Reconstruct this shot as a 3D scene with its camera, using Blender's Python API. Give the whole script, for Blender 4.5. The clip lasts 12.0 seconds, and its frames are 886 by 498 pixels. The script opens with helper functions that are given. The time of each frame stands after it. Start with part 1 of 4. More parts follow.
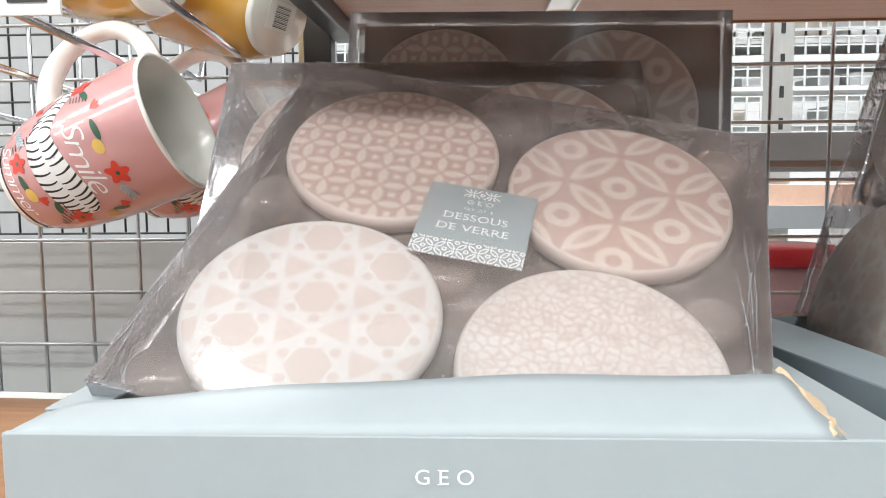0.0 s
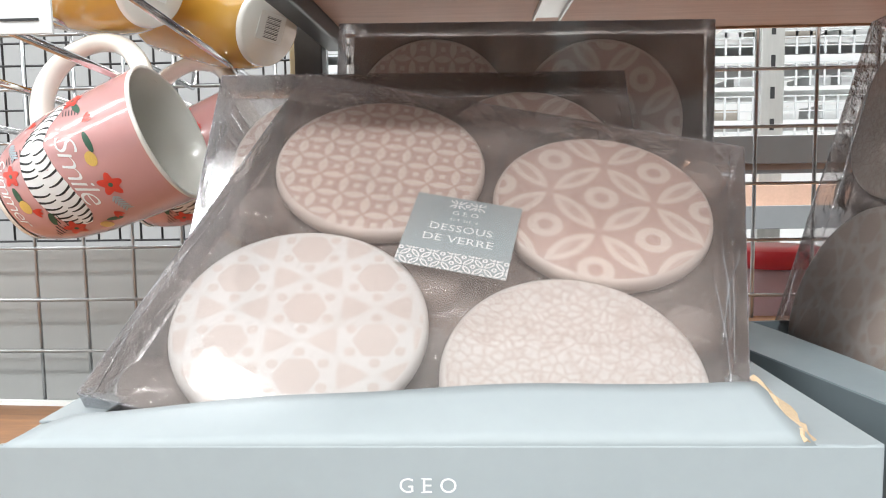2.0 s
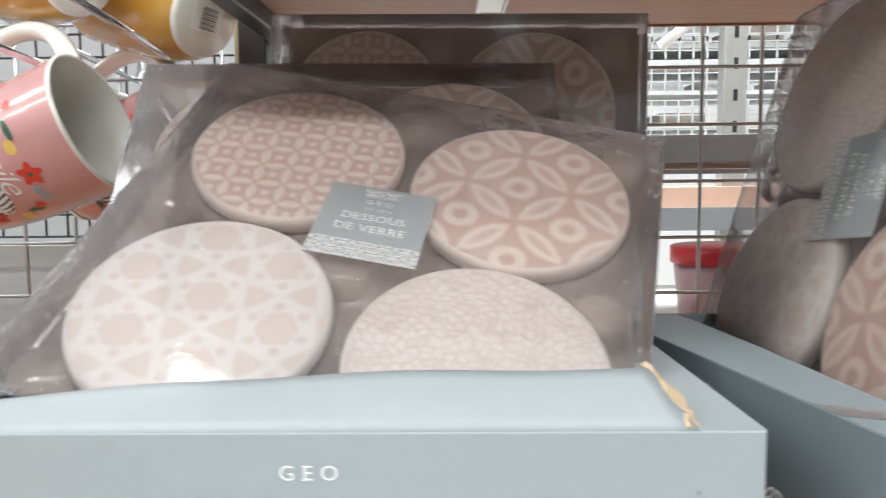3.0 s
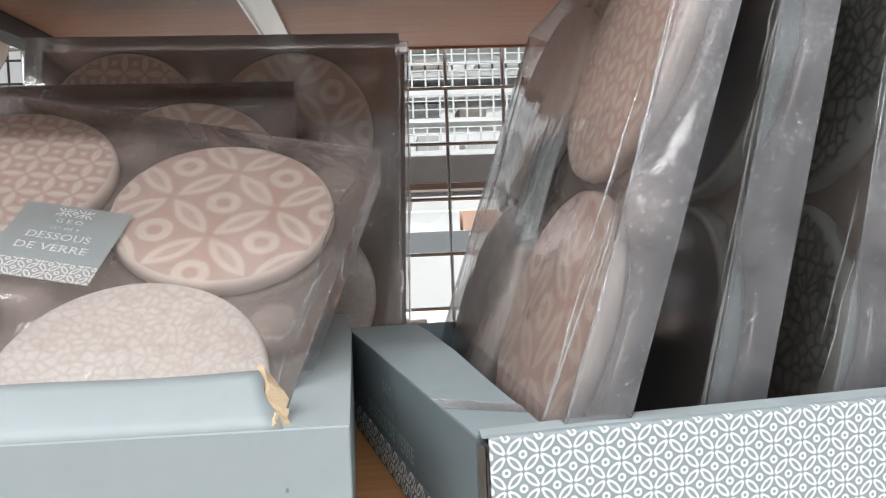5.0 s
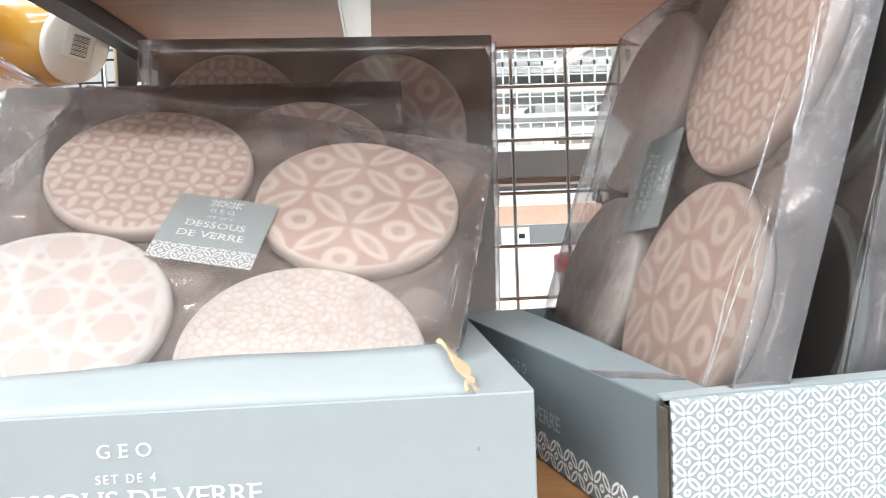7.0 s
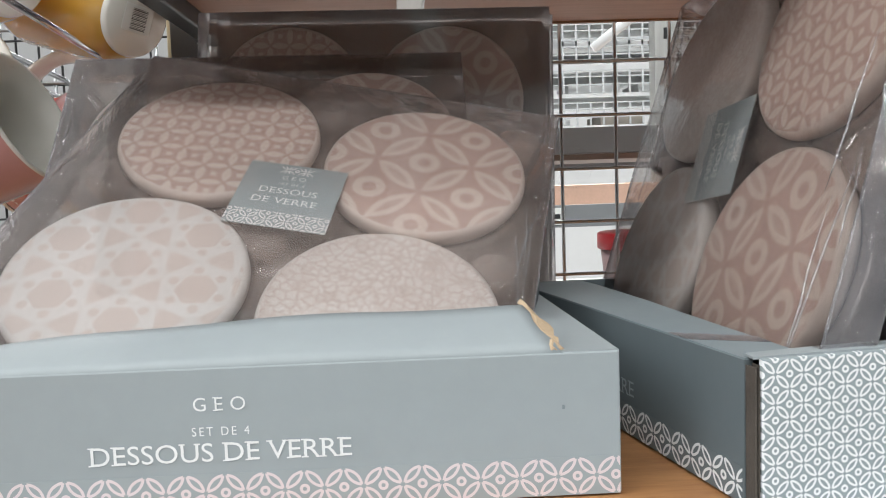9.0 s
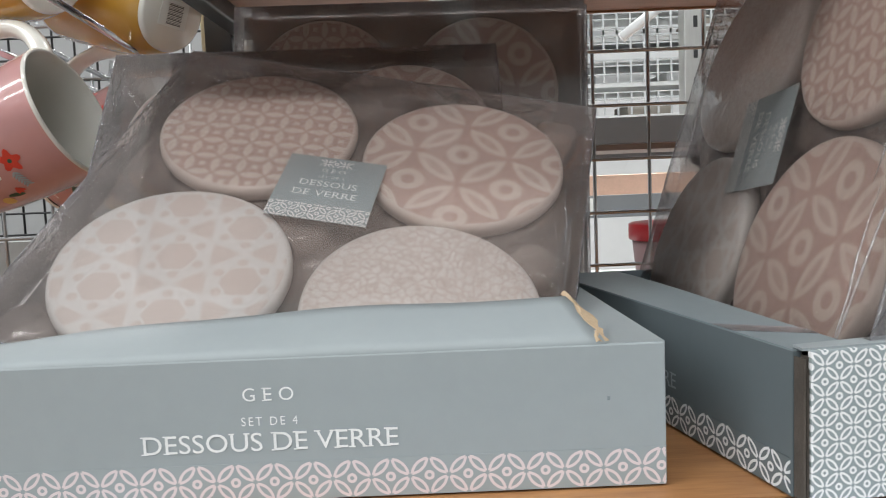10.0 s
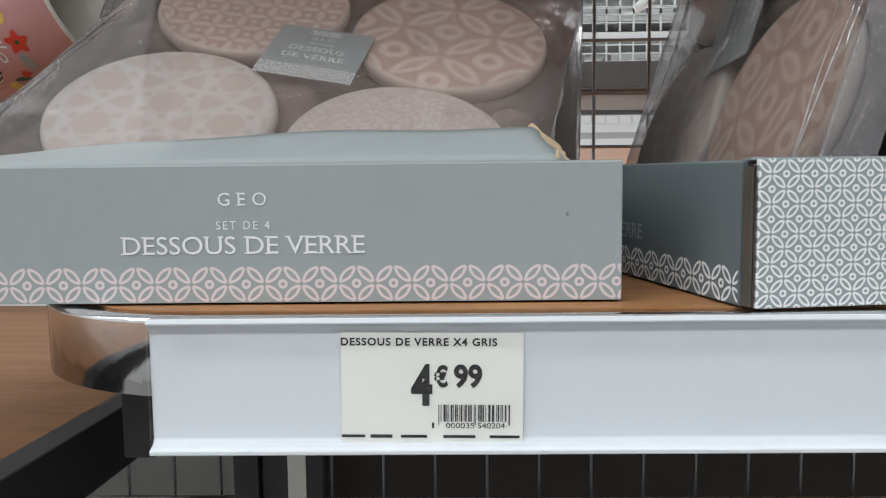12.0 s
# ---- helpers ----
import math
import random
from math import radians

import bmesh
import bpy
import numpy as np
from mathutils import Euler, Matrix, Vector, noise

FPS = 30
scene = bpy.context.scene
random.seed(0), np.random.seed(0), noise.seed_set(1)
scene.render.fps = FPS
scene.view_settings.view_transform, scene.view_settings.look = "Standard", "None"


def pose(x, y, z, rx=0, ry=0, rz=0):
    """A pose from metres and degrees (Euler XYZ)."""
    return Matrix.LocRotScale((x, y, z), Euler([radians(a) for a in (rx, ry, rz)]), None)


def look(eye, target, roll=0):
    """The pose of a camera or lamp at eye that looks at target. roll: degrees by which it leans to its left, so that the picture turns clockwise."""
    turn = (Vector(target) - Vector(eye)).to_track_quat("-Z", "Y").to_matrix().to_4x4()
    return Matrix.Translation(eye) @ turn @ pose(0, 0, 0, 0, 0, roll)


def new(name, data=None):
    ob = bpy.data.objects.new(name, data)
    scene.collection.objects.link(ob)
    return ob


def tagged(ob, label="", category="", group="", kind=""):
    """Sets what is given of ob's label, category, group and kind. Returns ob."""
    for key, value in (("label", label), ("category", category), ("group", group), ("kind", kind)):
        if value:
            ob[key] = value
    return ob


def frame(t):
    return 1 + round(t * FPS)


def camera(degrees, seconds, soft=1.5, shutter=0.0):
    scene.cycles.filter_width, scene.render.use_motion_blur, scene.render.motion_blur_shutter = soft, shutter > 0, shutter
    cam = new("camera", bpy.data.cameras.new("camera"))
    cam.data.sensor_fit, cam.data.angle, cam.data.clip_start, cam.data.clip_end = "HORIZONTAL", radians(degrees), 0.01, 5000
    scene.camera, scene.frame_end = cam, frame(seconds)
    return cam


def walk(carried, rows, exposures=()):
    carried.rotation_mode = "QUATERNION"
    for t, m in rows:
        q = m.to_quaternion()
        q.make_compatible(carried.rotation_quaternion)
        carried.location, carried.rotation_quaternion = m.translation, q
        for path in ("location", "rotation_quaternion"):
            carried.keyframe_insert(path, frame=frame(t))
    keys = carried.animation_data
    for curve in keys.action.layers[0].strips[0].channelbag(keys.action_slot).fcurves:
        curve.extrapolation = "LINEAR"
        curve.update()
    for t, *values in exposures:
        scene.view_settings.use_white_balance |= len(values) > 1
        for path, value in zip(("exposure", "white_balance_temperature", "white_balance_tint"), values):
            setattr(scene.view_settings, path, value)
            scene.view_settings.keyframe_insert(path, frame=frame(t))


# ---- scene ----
cam = camera(58.77, 12.0, soft=1.0, shutter=0.35)
PATH = [
    (0, (0.0143, -0.2220, 0.1268), (-0.0860, 1.7658, -0.0702), -0.49),
    (0.5, (0.0189, -0.2214, 0.1303), (-0.0760, 1.7664, -0.0693), -0.41),
    (1, (0.0196, -0.2197, 0.1303), (-0.0759, 1.7681, -0.0687), -0.54),
    (1.5, (0.0196, -0.2224, 0.1309), (-0.0735, 1.7652, -0.0707), -0.69),
    (2, (0.0192, -0.2283, 0.1318), (-0.0726, 1.7599, -0.0648), -0.92),
    (2.5, (0.0152, -0.2256, 0.1285), (-0.0683, 1.7627, -0.0702), -0.88),
    (3, (0.0480, -0.2240, 0.1251), (0.0067, 1.7666, -0.0642), -0.59),
    (3.2, (0.0691, -0.2264, 0.1198), (0.1245, 1.7627, -0.0812), -0.56),
    (3.4, (0.1033, -0.2302, 0.1139), (0.2018, 1.7586, -0.0735), -0.44),
    (3.5, (0.1228, -0.2300, 0.1139), (0.2242, 1.7594, -0.0658), -0.39),
    (3.7, (0.1522, -0.2363, 0.1150), (0.2664, 1.7540, -0.0453), -0.61),
    (5.3, (0.1495, -0.2301, 0.1156), (0.2821, 1.7618, -0.0058), -2.39),
    (5.5, (0.1302, -0.2292, 0.1157), (0.2600, 1.7624, -0.0135), -2.51),
    (6, (0.1065, -0.2378, 0.1157), (0.2340, 1.7538, -0.0151), -2.48),
    (6.5, (0.1024, -0.2530, 0.1162), (0.2352, 1.7387, -0.0088), -2.41),
    (7, (0.0917, -0.2555, 0.1148), (0.2216, 1.7363, -0.0126), -2.18),
    (7.5, (0.0755, -0.2576, 0.1087), (0.1977, 1.7342, -0.0240), -1.97),
    (9.5, (0.0681, -0.2585, 0.1077), (0.1060, 1.7332, -0.0698), -2.21),
    (10, (0.0633, -0.2593, 0.1083), (0.0675, 1.7321, -0.0765), -2.38),
    (10.5, (0.0580, -0.2596, 0.0983), (0.0288, 1.7321, -0.0814), -2.29),
    (11, (0.0535, -0.2689, 0.0493), (0.0165, 1.7217, -0.1410), -1.78),
    (11.5, (0.0667, -0.2773, 0.0453), (0.0274, 1.7118, -0.1589), -1.15),
    (12, (0.0789, -0.2770, 0.0462), (0.0423, 1.7134, -0.1462), -0.64),
]
walk(cam, [(t, look(eye, target, roll)) for t, eye, target, roll in PATH],
     [(0, -0.27), (2.5, -0.34), (3.0, -0.47), (3.6, -0.28), (5.3, -0.55), (5.7, -0.35), (6.1, -0.08), (6.5, -0.02), (7.5, -0.15), (9.3, -0.98), (10.5, -1.22), (11, -1.42), (12, -1.32)])

# ---- light and surroundings ----
world = bpy.data.worlds.new("shop_air")
scene.world = world
world.use_nodes = True
world.node_tree.nodes["Background"].inputs[0].default_value = (0.9, 0.95, 1.0, 1)
world.node_tree.nodes["Background"].inputs[1].default_value = 0.3


def area_lamp(name, eye, target, sx, sy, watts, colour=(1, 0.97, 0.93)):
    data = bpy.data.lights.new(name, "AREA")
    data.shape, data.size, data.size_y, data.energy, data.color = "RECTANGLE", sx, sy, watts, colour
    ob = new(name, data)
    ob.matrix_world = look(eye, target)
    return ob


for row, watts in ((-1.1, 80), (-3.2, 540), (-6.0, 400)):
    area_lamp("ceiling_lamp", (-1.6, row, 3.2), (-1.6, row + 0.15, 0), 11.0, 0.35, watts, (0.955, 0.99, 1.0))
area_lamp("ceiling_lamp_spot", (-0.67, -0.20, 3.12), (-0.6, -0.1, 0), 0.36, 0.11, 1.6, (1, 0.99, 0.97))
# unseen fill lamp, added to brighten the packs standing on edge
area_lamp("side_fill_lamp", (-4.2, -1.0, 3.2), (-4.0, -1.0, 0), 0.35, 8.0, 330, (0.955, 0.99, 1.0))
area_lamp("ceiling_lamp_back", (1.0, 3.2, 3.2), (1.0, 3.0, 0), 5.0, 1.2, 1050, (0.98, 1, 1))


# ---- materials ----
def nodes_of(name):
    m = bpy.data.materials.new(name)
    m.use_nodes = True
    return m, m.node_tree, m.node_tree.nodes["Principled BSDF"]


def put(nt, kind, **inputs):
    n = nt.nodes.new(kind)
    return n


def link(nt, a, b):
    nt.links.new(a, b)


def math_node(nt, op, a, b=None, c=None):
    n = nt.nodes.new("ShaderNodeMath")
    n.operation = op
    for i, v in enumerate((a, b, c)):
        if v is None:
            continue
        if isinstance(v, (int, float)):
            n.inputs[i].default_value = v
        else:
            nt.links.new(v, n.inputs[i])
    return n.outputs[0]


def object_coords(nt):
    return nt.nodes.new("ShaderNodeTexCoord").outputs["Object"]


def noise_tex(nt, vec, scale, detail=4, rough=0.55):
    n = nt.nodes.new("ShaderNodeTexNoise")
    n.inputs["Scale"].default_value, n.inputs["Detail"].default_value, n.inputs["Roughness"].default_value = scale, detail, rough
    nt.links.new(vec, n.inputs["Vector"])
    return n.outputs["Fac"]


def mix_colour(nt, fac, a, b):
    n = nt.nodes.new("ShaderNodeMix")
    n.data_type = "RGBA"
    for sock, v in ((n.inputs[0], fac), (n.inputs[6], a), (n.inputs[7], b)):
        if isinstance(v, (int, float)):
            sock.default_value = v
        elif isinstance(v, tuple):
            sock.default_value = (*v, 1)
        else:
            nt.links.new(v, sock)
    return n.outputs[2]


def ramp(nt, fac, lo, hi):
    n = nt.nodes.new("ShaderNodeMapRange")
    n.inputs["From Min"].default_value, n.inputs["From Max"].default_value = lo, hi
    nt.links.new(fac, n.inputs["Value"])
    return n.outputs[0]


def bump(nt, b, height, strength, distance):
    n = nt.nodes.new("ShaderNodeBump")
    n.inputs["Strength"].default_value, n.inputs["Distance"].default_value = strength, distance
    nt.links.new(height, n.inputs["Height"])
    nt.links.new(n.outputs[0], b.inputs["Normal"])


def surface(name, colour, rough=0.5, metal=0.0, var=0.12, scale=60, grain=0.15, coat=0.0, coords_scale=(1, 1, 1), spec=0.5):
    """A plain surface with variation at two scales and a fine relief."""
    m, nt, b = nodes_of(name)
    vec = object_coords(nt)
    if coords_scale != (1, 1, 1):
        mp = nt.nodes.new("ShaderNodeMapping")
        mp.inputs["Scale"].default_value = coords_scale
        nt.links.new(vec, mp.inputs["Vector"])
        vec = mp.outputs[0]
    big, small = noise_tex(nt, vec, scale * 0.2, 3), noise_tex(nt, vec, scale * 4, 3)
    f = math_node(nt, "ADD", math_node(nt, "MULTIPLY", big, 0.7), math_node(nt, "MULTIPLY", small, 0.3))
    f = ramp(nt, f, 0.3, 0.7)
    dark, light = tuple(c * (1 - var) for c in colour), tuple(min(1, c * (1 + var)) for c in colour)
    nt.links.new(mix_colour(nt, f, dark, light), b.inputs["Base Color"])
    b.inputs["Roughness"].default_value, b.inputs["Metallic"].default_value = rough, metal
    b.inputs["Coat Weight"].default_value, b.inputs["Coat Roughness"].default_value = coat, 0.08
    b.inputs["Specular IOR Level"].default_value = spec
    bump(nt, b, small, grain, 0.0006)
    return m


def wood(name, dark, light, rough=0.4, along=(1, 8, 8), scale=14):
    m, nt, b = nodes_of(name)
    mp = nt.nodes.new("ShaderNodeMapping")
    mp.inputs["Scale"].default_value = along
    nt.links.new(object_coords(nt), mp.inputs["Vector"])
    g = noise_tex(nt, mp.outputs[0], scale, 6, 0.6)
    fine = noise_tex(nt, mp.outputs[0], scale * 6, 3)
    f = ramp(nt, math_node(nt, "ADD", math_node(nt, "MULTIPLY", g, 0.75), math_node(nt, "MULTIPLY", fine, 0.25)), 0.32, 0.68)
    nt.links.new(mix_colour(nt, f, dark, light), b.inputs["Base Color"])
    b.inputs["Roughness"].default_value = rough
    bump(nt, b, fine, 0.12, 0.0005)
    return m


def petal_print(nt, cell, turn, kind, row=False, start=(0, 0)):
    """White-print mask of the overlapping-circle ornament: petals along a square lattice, with a ring, dot or square in every gap."""
    mp = nt.nodes.new("ShaderNodeMapping")
    mp.inputs["Rotation"].default_value = (0, 0, radians(turn))
    mp.inputs["Scale"].default_value = (1 / cell, 1 / cell, 1)
    ca, sa = math.cos(radians(turn)), math.sin(radians(turn))
    mp.inputs["Location"].default_value = (-(ca * start[0] - sa * start[1]) / cell, -(sa * start[0] + ca * start[1]) / cell, 0)
    mp.vector_type = "POINT"
    nt.links.new(object_coords(nt), mp.inputs["Vector"])
    sep = nt.nodes.new("ShaderNodeSeparateXYZ")
    nt.links.new(mp.outputs[0], sep.inputs[0])
    ax = math_node(nt, "ABSOLUTE", math_node(nt, "SUBTRACT", math_node(nt, "FRACT", math_node(nt, "ADD", sep.outputs[0], 0.5)), 0.5))
    ay = math_node(nt, "ABSOLUTE", math_node(nt, "SUBTRACT", math_node(nt, "FRACT", math_node(nt, "ADD", sep.outputs[1], 0.5)), 0.5))

    def length(a, b):
        return math_node(nt, "SQRT", math_node(nt, "ADD", math_node(nt, "MULTIPLY", a, a), math_node(nt, "MULTIPLY", b, b)))

    own = length(ax, ay)
    side = length(math_node(nt, "SUBTRACT", 1.0, ax), ay)
    over = length(ax, math_node(nt, "SUBTRACT", 1.0, ay))
    near = math_node(nt, "MINIMUM", side, over)
    if kind == "outline":
        petal = math_node(nt, "LESS_THAN", near, 0.69)
        inner = math_node(nt, "MULTIPLY", math_node(nt, "LESS_THAN", near, 0.585), math_node(nt, "LESS_THAN", own, 0.585))
        petal = math_node(nt, "MULTIPLY", petal, math_node(nt, "SUBTRACT", 1.0, inner))
        petal = math_node(nt, "MULTIPLY", petal, math_node(nt, "LESS_THAN", own, 0.635))
        gap = math_node(nt, "LESS_THAN", math_node(nt, "ABSOLUTE", math_node(nt, "SUBTRACT", own, 0.13)), 0.055)
        if row:
            height = nt.nodes.new("ShaderNodeSeparateXYZ")
            nt.links.new(object_coords(nt), height.inputs[0])
            gap = math_node(nt, "MULTIPLY", gap, math_node(nt, "LESS_THAN", math_node(nt, "ABSOLUTE", height.outputs[1]), cell * 0.4))
    elif kind == "bold":
        petal = math_node(nt, "MULTIPLY", ramp(nt, near, 0.676, 0.641), ramp(nt, own, 0.676, 0.641))
        slit = math_node(nt, "MULTIPLY", ramp(nt, near, 0.580, 0.550), ramp(nt, own, 0.580, 0.550))
        petal = math_node(nt, "SUBTRACT", petal, math_node(nt, "MULTIPLY", slit, 0.75))
        gap = ramp(nt, math_node(nt, "ABSOLUTE", math_node(nt, "SUBTRACT", own, 0.17)), 0.08, 0.05)
    else:
        petal = math_node(nt, "MULTIPLY", ramp(nt, near, 0.685, 0.65), ramp(nt, own, 0.69, 0.66))
        gap = ramp(nt, math_node(nt, "MAXIMUM", ax, ay), 0.13, 0.10)
    return math_node(nt, "MAXIMUM", petal, gap)


def printed(name, ground, ink, cell, turn, kind, rough=0.5, row=False):
    m, nt, b = nodes_of(name)
    mask = petal_print(nt, cell, turn, kind, row)
    wear = noise_tex(nt, object_coords(nt), 90, 4)
    ground_c = mix_colour(nt, wear, tuple(c * 0.93 for c in ground), tuple(c * 1.06 for c in ground))
    nt.links.new(mix_colour(nt, mask, ground_c, ink), b.inputs["Base Color"])
    b.inputs["Roughness"].default_value = rough
    return m


def glaze(name, ground, ink, cell, turn, kind, start=(0, 0)):
    """Glazed stoneware with a soft printed ornament under a glossy coat."""
    m, nt, b = nodes_of(name)
    vec = object_coords(nt)
    warp = nt.nodes.new("ShaderNodeMapping")
    warp.inputs["Rotation"].default_value = (0, 0, radians(turn))
    ca, sa = math.cos(radians(turn)), math.sin(radians(turn))
    warp.inputs["Location"].default_value = (-(ca * start[0] - sa * start[1]), -(sa * start[0] + ca * start[1]), 0)
    nt.links.new(vec, warp.inputs["Vector"])
    if kind == "star":
        # three crossing waves: stars on a triangular lattice, rounded blobs between them, small lozenges round each star
        waves, halves = None, None
        for a in (0, 60, 120):
            d = nt.nodes.new("ShaderNodeVectorMath")
            d.operation = "DOT_PRODUCT"
            nt.links.new(warp.outputs[0], d.inputs[0])
            k = math.tau / (cell * 0.866)
            d.inputs[1].default_value = (k * math.cos(radians(a)), k * math.sin(radians(a)), 0)
            c1 = math_node(nt, "COSINE", d.outputs["Value"])
            c2 = math_node(nt, "COSINE", math_node(nt, "MULTIPLY", d.outputs["Value"], 3.0))
            waves = c1 if waves is None else math_node(nt, "ADD", waves, c1)
            halves = c2 if halves is None else math_node(nt, "ADD", halves, c2)
        star = ramp(nt, math_node(nt, "ADD", waves, math_node(nt, "MULTIPLY", halves, -0.20)), 0.86, 1.26)
        gaps = ramp(nt, waves, -0.98, -1.18)
        lozenge = ramp(nt, halves, 1.25, 2.0)
        pink = math_node(nt, "MAXIMUM", math_node(nt, "MAXIMUM", star, gaps), lozenge)
        mask = math_node(nt, "SUBTRACT", 1.0, pink)
    elif kind == "leaf":
        # small plump petals, bent by a slow noise, with a faint vein through some of them
        bend = nt.nodes.new("ShaderNodeTexNoise")
        bend.inputs["Scale"].default_value = 0.45 / cell
        nt.links.new(warp.outputs[0], bend.inputs["Vector"])
        mixed = nt.nodes.new("ShaderNodeVectorMath")
        mixed.operation = "MULTIPLY_ADD"
        nt.links.new(bend.outputs["Color"], mixed.inputs[0])
        mixed.inputs[1].default_value = (cell * 1.6, cell * 1.6, 0)
        nt.links.new(warp.outputs[0], mixed.inputs[2])
        v = nt.nodes.new("ShaderNodeTexVoronoi")
        v.feature, v.voronoi_dimensions = "DISTANCE_TO_EDGE", "2D"
        v.inputs["Scale"].default_value, v.inputs["Randomness"].default_value = 1 / cell, 1.0
        nt.links.new(mixed.outputs[0], v.inputs["Vector"])
        mask = ramp(nt, v.outputs["Distance"], -0.03, 0.22)
        mask = math_node(nt, "MULTIPLY", mask, ramp(nt, noise_tex(nt, vec, 0.5 / cell, 2), 0.25, 0.5))
    else:
        mask = petal_print(nt, cell, turn, kind, False, start)
    # the print is left off the rounded side
    sep = nt.nodes.new("ShaderNodeSeparateXYZ")
    nt.links.new(vec, sep.inputs[0])
    r2 = math_node(nt, "ADD", math_node(nt, "MULTIPLY", sep.outputs[0], sep.outputs[0]), math_node(nt, "MULTIPLY", sep.outputs[1], sep.outputs[1]))
    mask = math_node(nt, "MULTIPLY", mask, math_node(nt, "LESS_THAN", r2, 0.0480 ** 2))
    edge = math_node(nt, "GREATER_THAN", r2, 0.0480 ** 2)
    mask = math_node(nt, "MAXIMUM", mask, math_node(nt, "MULTIPLY", edge, 0.85))
    fleck = noise_tex(nt, vec, 260, 4)
    g = mix_colour(nt, fleck, tuple(c * 0.94 for c in ground), tuple(c * 1.05 for c in ground))
    nt.links.new(mix_colour(nt, mask, g, ink), b.inputs["Base Color"])
    b.inputs["Roughness"].default_value = 0.38
    b.inputs["Coat Weight"].default_value, b.inputs["Coat Roughness"].default_value = 0.2, 0.15
    bump(nt, b, noise_tex(nt, vec, 60, 2), 0.05, 0.001)
    return m


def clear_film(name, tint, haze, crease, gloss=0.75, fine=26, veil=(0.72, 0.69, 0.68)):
    """Thin clear sheet: lets light pass, mirrors more at grazing angles, with soft creases and a faint haze. veil: the
    haze's colour, which can stand in for reflections.
    """
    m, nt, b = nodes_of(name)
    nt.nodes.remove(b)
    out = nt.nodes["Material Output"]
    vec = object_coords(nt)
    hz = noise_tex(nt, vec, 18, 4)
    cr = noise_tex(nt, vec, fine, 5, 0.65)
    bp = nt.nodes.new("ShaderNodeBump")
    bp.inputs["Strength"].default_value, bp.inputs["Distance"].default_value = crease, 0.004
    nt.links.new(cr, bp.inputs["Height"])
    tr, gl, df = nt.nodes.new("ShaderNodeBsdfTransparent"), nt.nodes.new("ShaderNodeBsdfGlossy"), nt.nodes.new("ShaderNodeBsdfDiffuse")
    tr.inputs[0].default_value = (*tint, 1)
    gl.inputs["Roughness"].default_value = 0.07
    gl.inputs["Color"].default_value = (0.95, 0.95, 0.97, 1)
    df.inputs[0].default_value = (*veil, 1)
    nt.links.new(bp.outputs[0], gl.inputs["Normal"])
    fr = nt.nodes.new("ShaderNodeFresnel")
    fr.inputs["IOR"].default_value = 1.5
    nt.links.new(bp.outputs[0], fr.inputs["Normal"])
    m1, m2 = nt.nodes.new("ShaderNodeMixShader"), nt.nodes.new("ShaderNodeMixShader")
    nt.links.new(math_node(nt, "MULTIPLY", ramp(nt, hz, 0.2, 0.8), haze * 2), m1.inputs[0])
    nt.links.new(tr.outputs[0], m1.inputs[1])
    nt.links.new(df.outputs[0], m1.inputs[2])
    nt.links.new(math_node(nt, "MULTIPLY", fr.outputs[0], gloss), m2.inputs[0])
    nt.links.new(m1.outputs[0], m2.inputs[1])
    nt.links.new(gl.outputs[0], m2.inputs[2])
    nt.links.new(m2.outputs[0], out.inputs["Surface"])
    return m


GREY = (0.318, 0.354, 0.368)
CARD = surface("grey_cardboard", GREY, 0.48, var=0.05, scale=30, grain=0.08)
# the grey card dimmed: partial shade is put into the colour
CARD_MID = surface("dimmed_grey_cardboard", (0.21, 0.25, 0.265), 0.45, var=0.07, scale=30, grain=0.08)
# shade on the second tray's sides is put into this darker grey
CARD_SHADED = surface("shaded_cardboard", (0.115, 0.14, 0.152), 0.45, var=0.07, scale=30, grain=0.08)
KRAFT = surface("torn_kraft", (0.50, 0.375, 0.25), 0.9, var=0.25, scale=300, grain=0.6)
# card colour taken down to paint the shade inside the corner slit
RECESS_DARK = surface("recess_shade", (0.075, 0.062, 0.052), 0.9, var=0.3, scale=300, grain=0.6)
INK = surface("white_print", (0.80, 0.81, 0.81), 0.5, var=0.03, scale=200, grain=0.05)
BORDER = printed("pink_border_print", GREY, (0.70, 0.61, 0.62), 0.0093, 45, "outline", row=True)
# white print on the same shade-darkened grey
BORDER_SHADED = printed("white_border_print", (0.115, 0.14, 0.152), (0.72, 0.74, 0.75), 0.0093, 45, "outline", row=True)
GEO_FRONT = printed("white_petal_print", (0.30, 0.345, 0.36), (0.84, 0.84, 0.85), 0.0069, 45, "outline")
TAG_GREY = surface("tag_card", (0.30, 0.35, 0.365), 0.5, var=0.04, scale=100, grain=0.05)
TAG_BAND = printed("tag_band_print", (0.28, 0.33, 0.345), (0.78, 0.77, 0.77), 0.0064, 45, "outline")
PINK, PALE = (0.50, 0.365, 0.32), (0.64, 0.555, 0.505)
G_SMALL = glaze("glaze_small_petals", PINK, PALE, 0.0127, 3, "small", (-0.0191, 0.0186))
G_BOLD = glaze("glaze_bold_petals", PINK, PALE, 0.0335, -38.5, "bold", (-0.0005, 0.0032))
G_STAR = glaze("glaze_star_lattice", (0.60, 0.525, 0.49), (0.66, 0.645, 0.63), 0.0328, -6, "star", (0.0009, 0.0053))
G_LEAF = glaze("glaze_leaf_scatter", (0.535, 0.45, 0.412), (0.66, 0.63, 0.605), 0.0043, 30, "leaf")
G_DARK = surface("charcoal_glaze", (0.30, 0.305, 0.31), 0.4, var=0.1, scale=60, grain=0.1, coat=0.3)
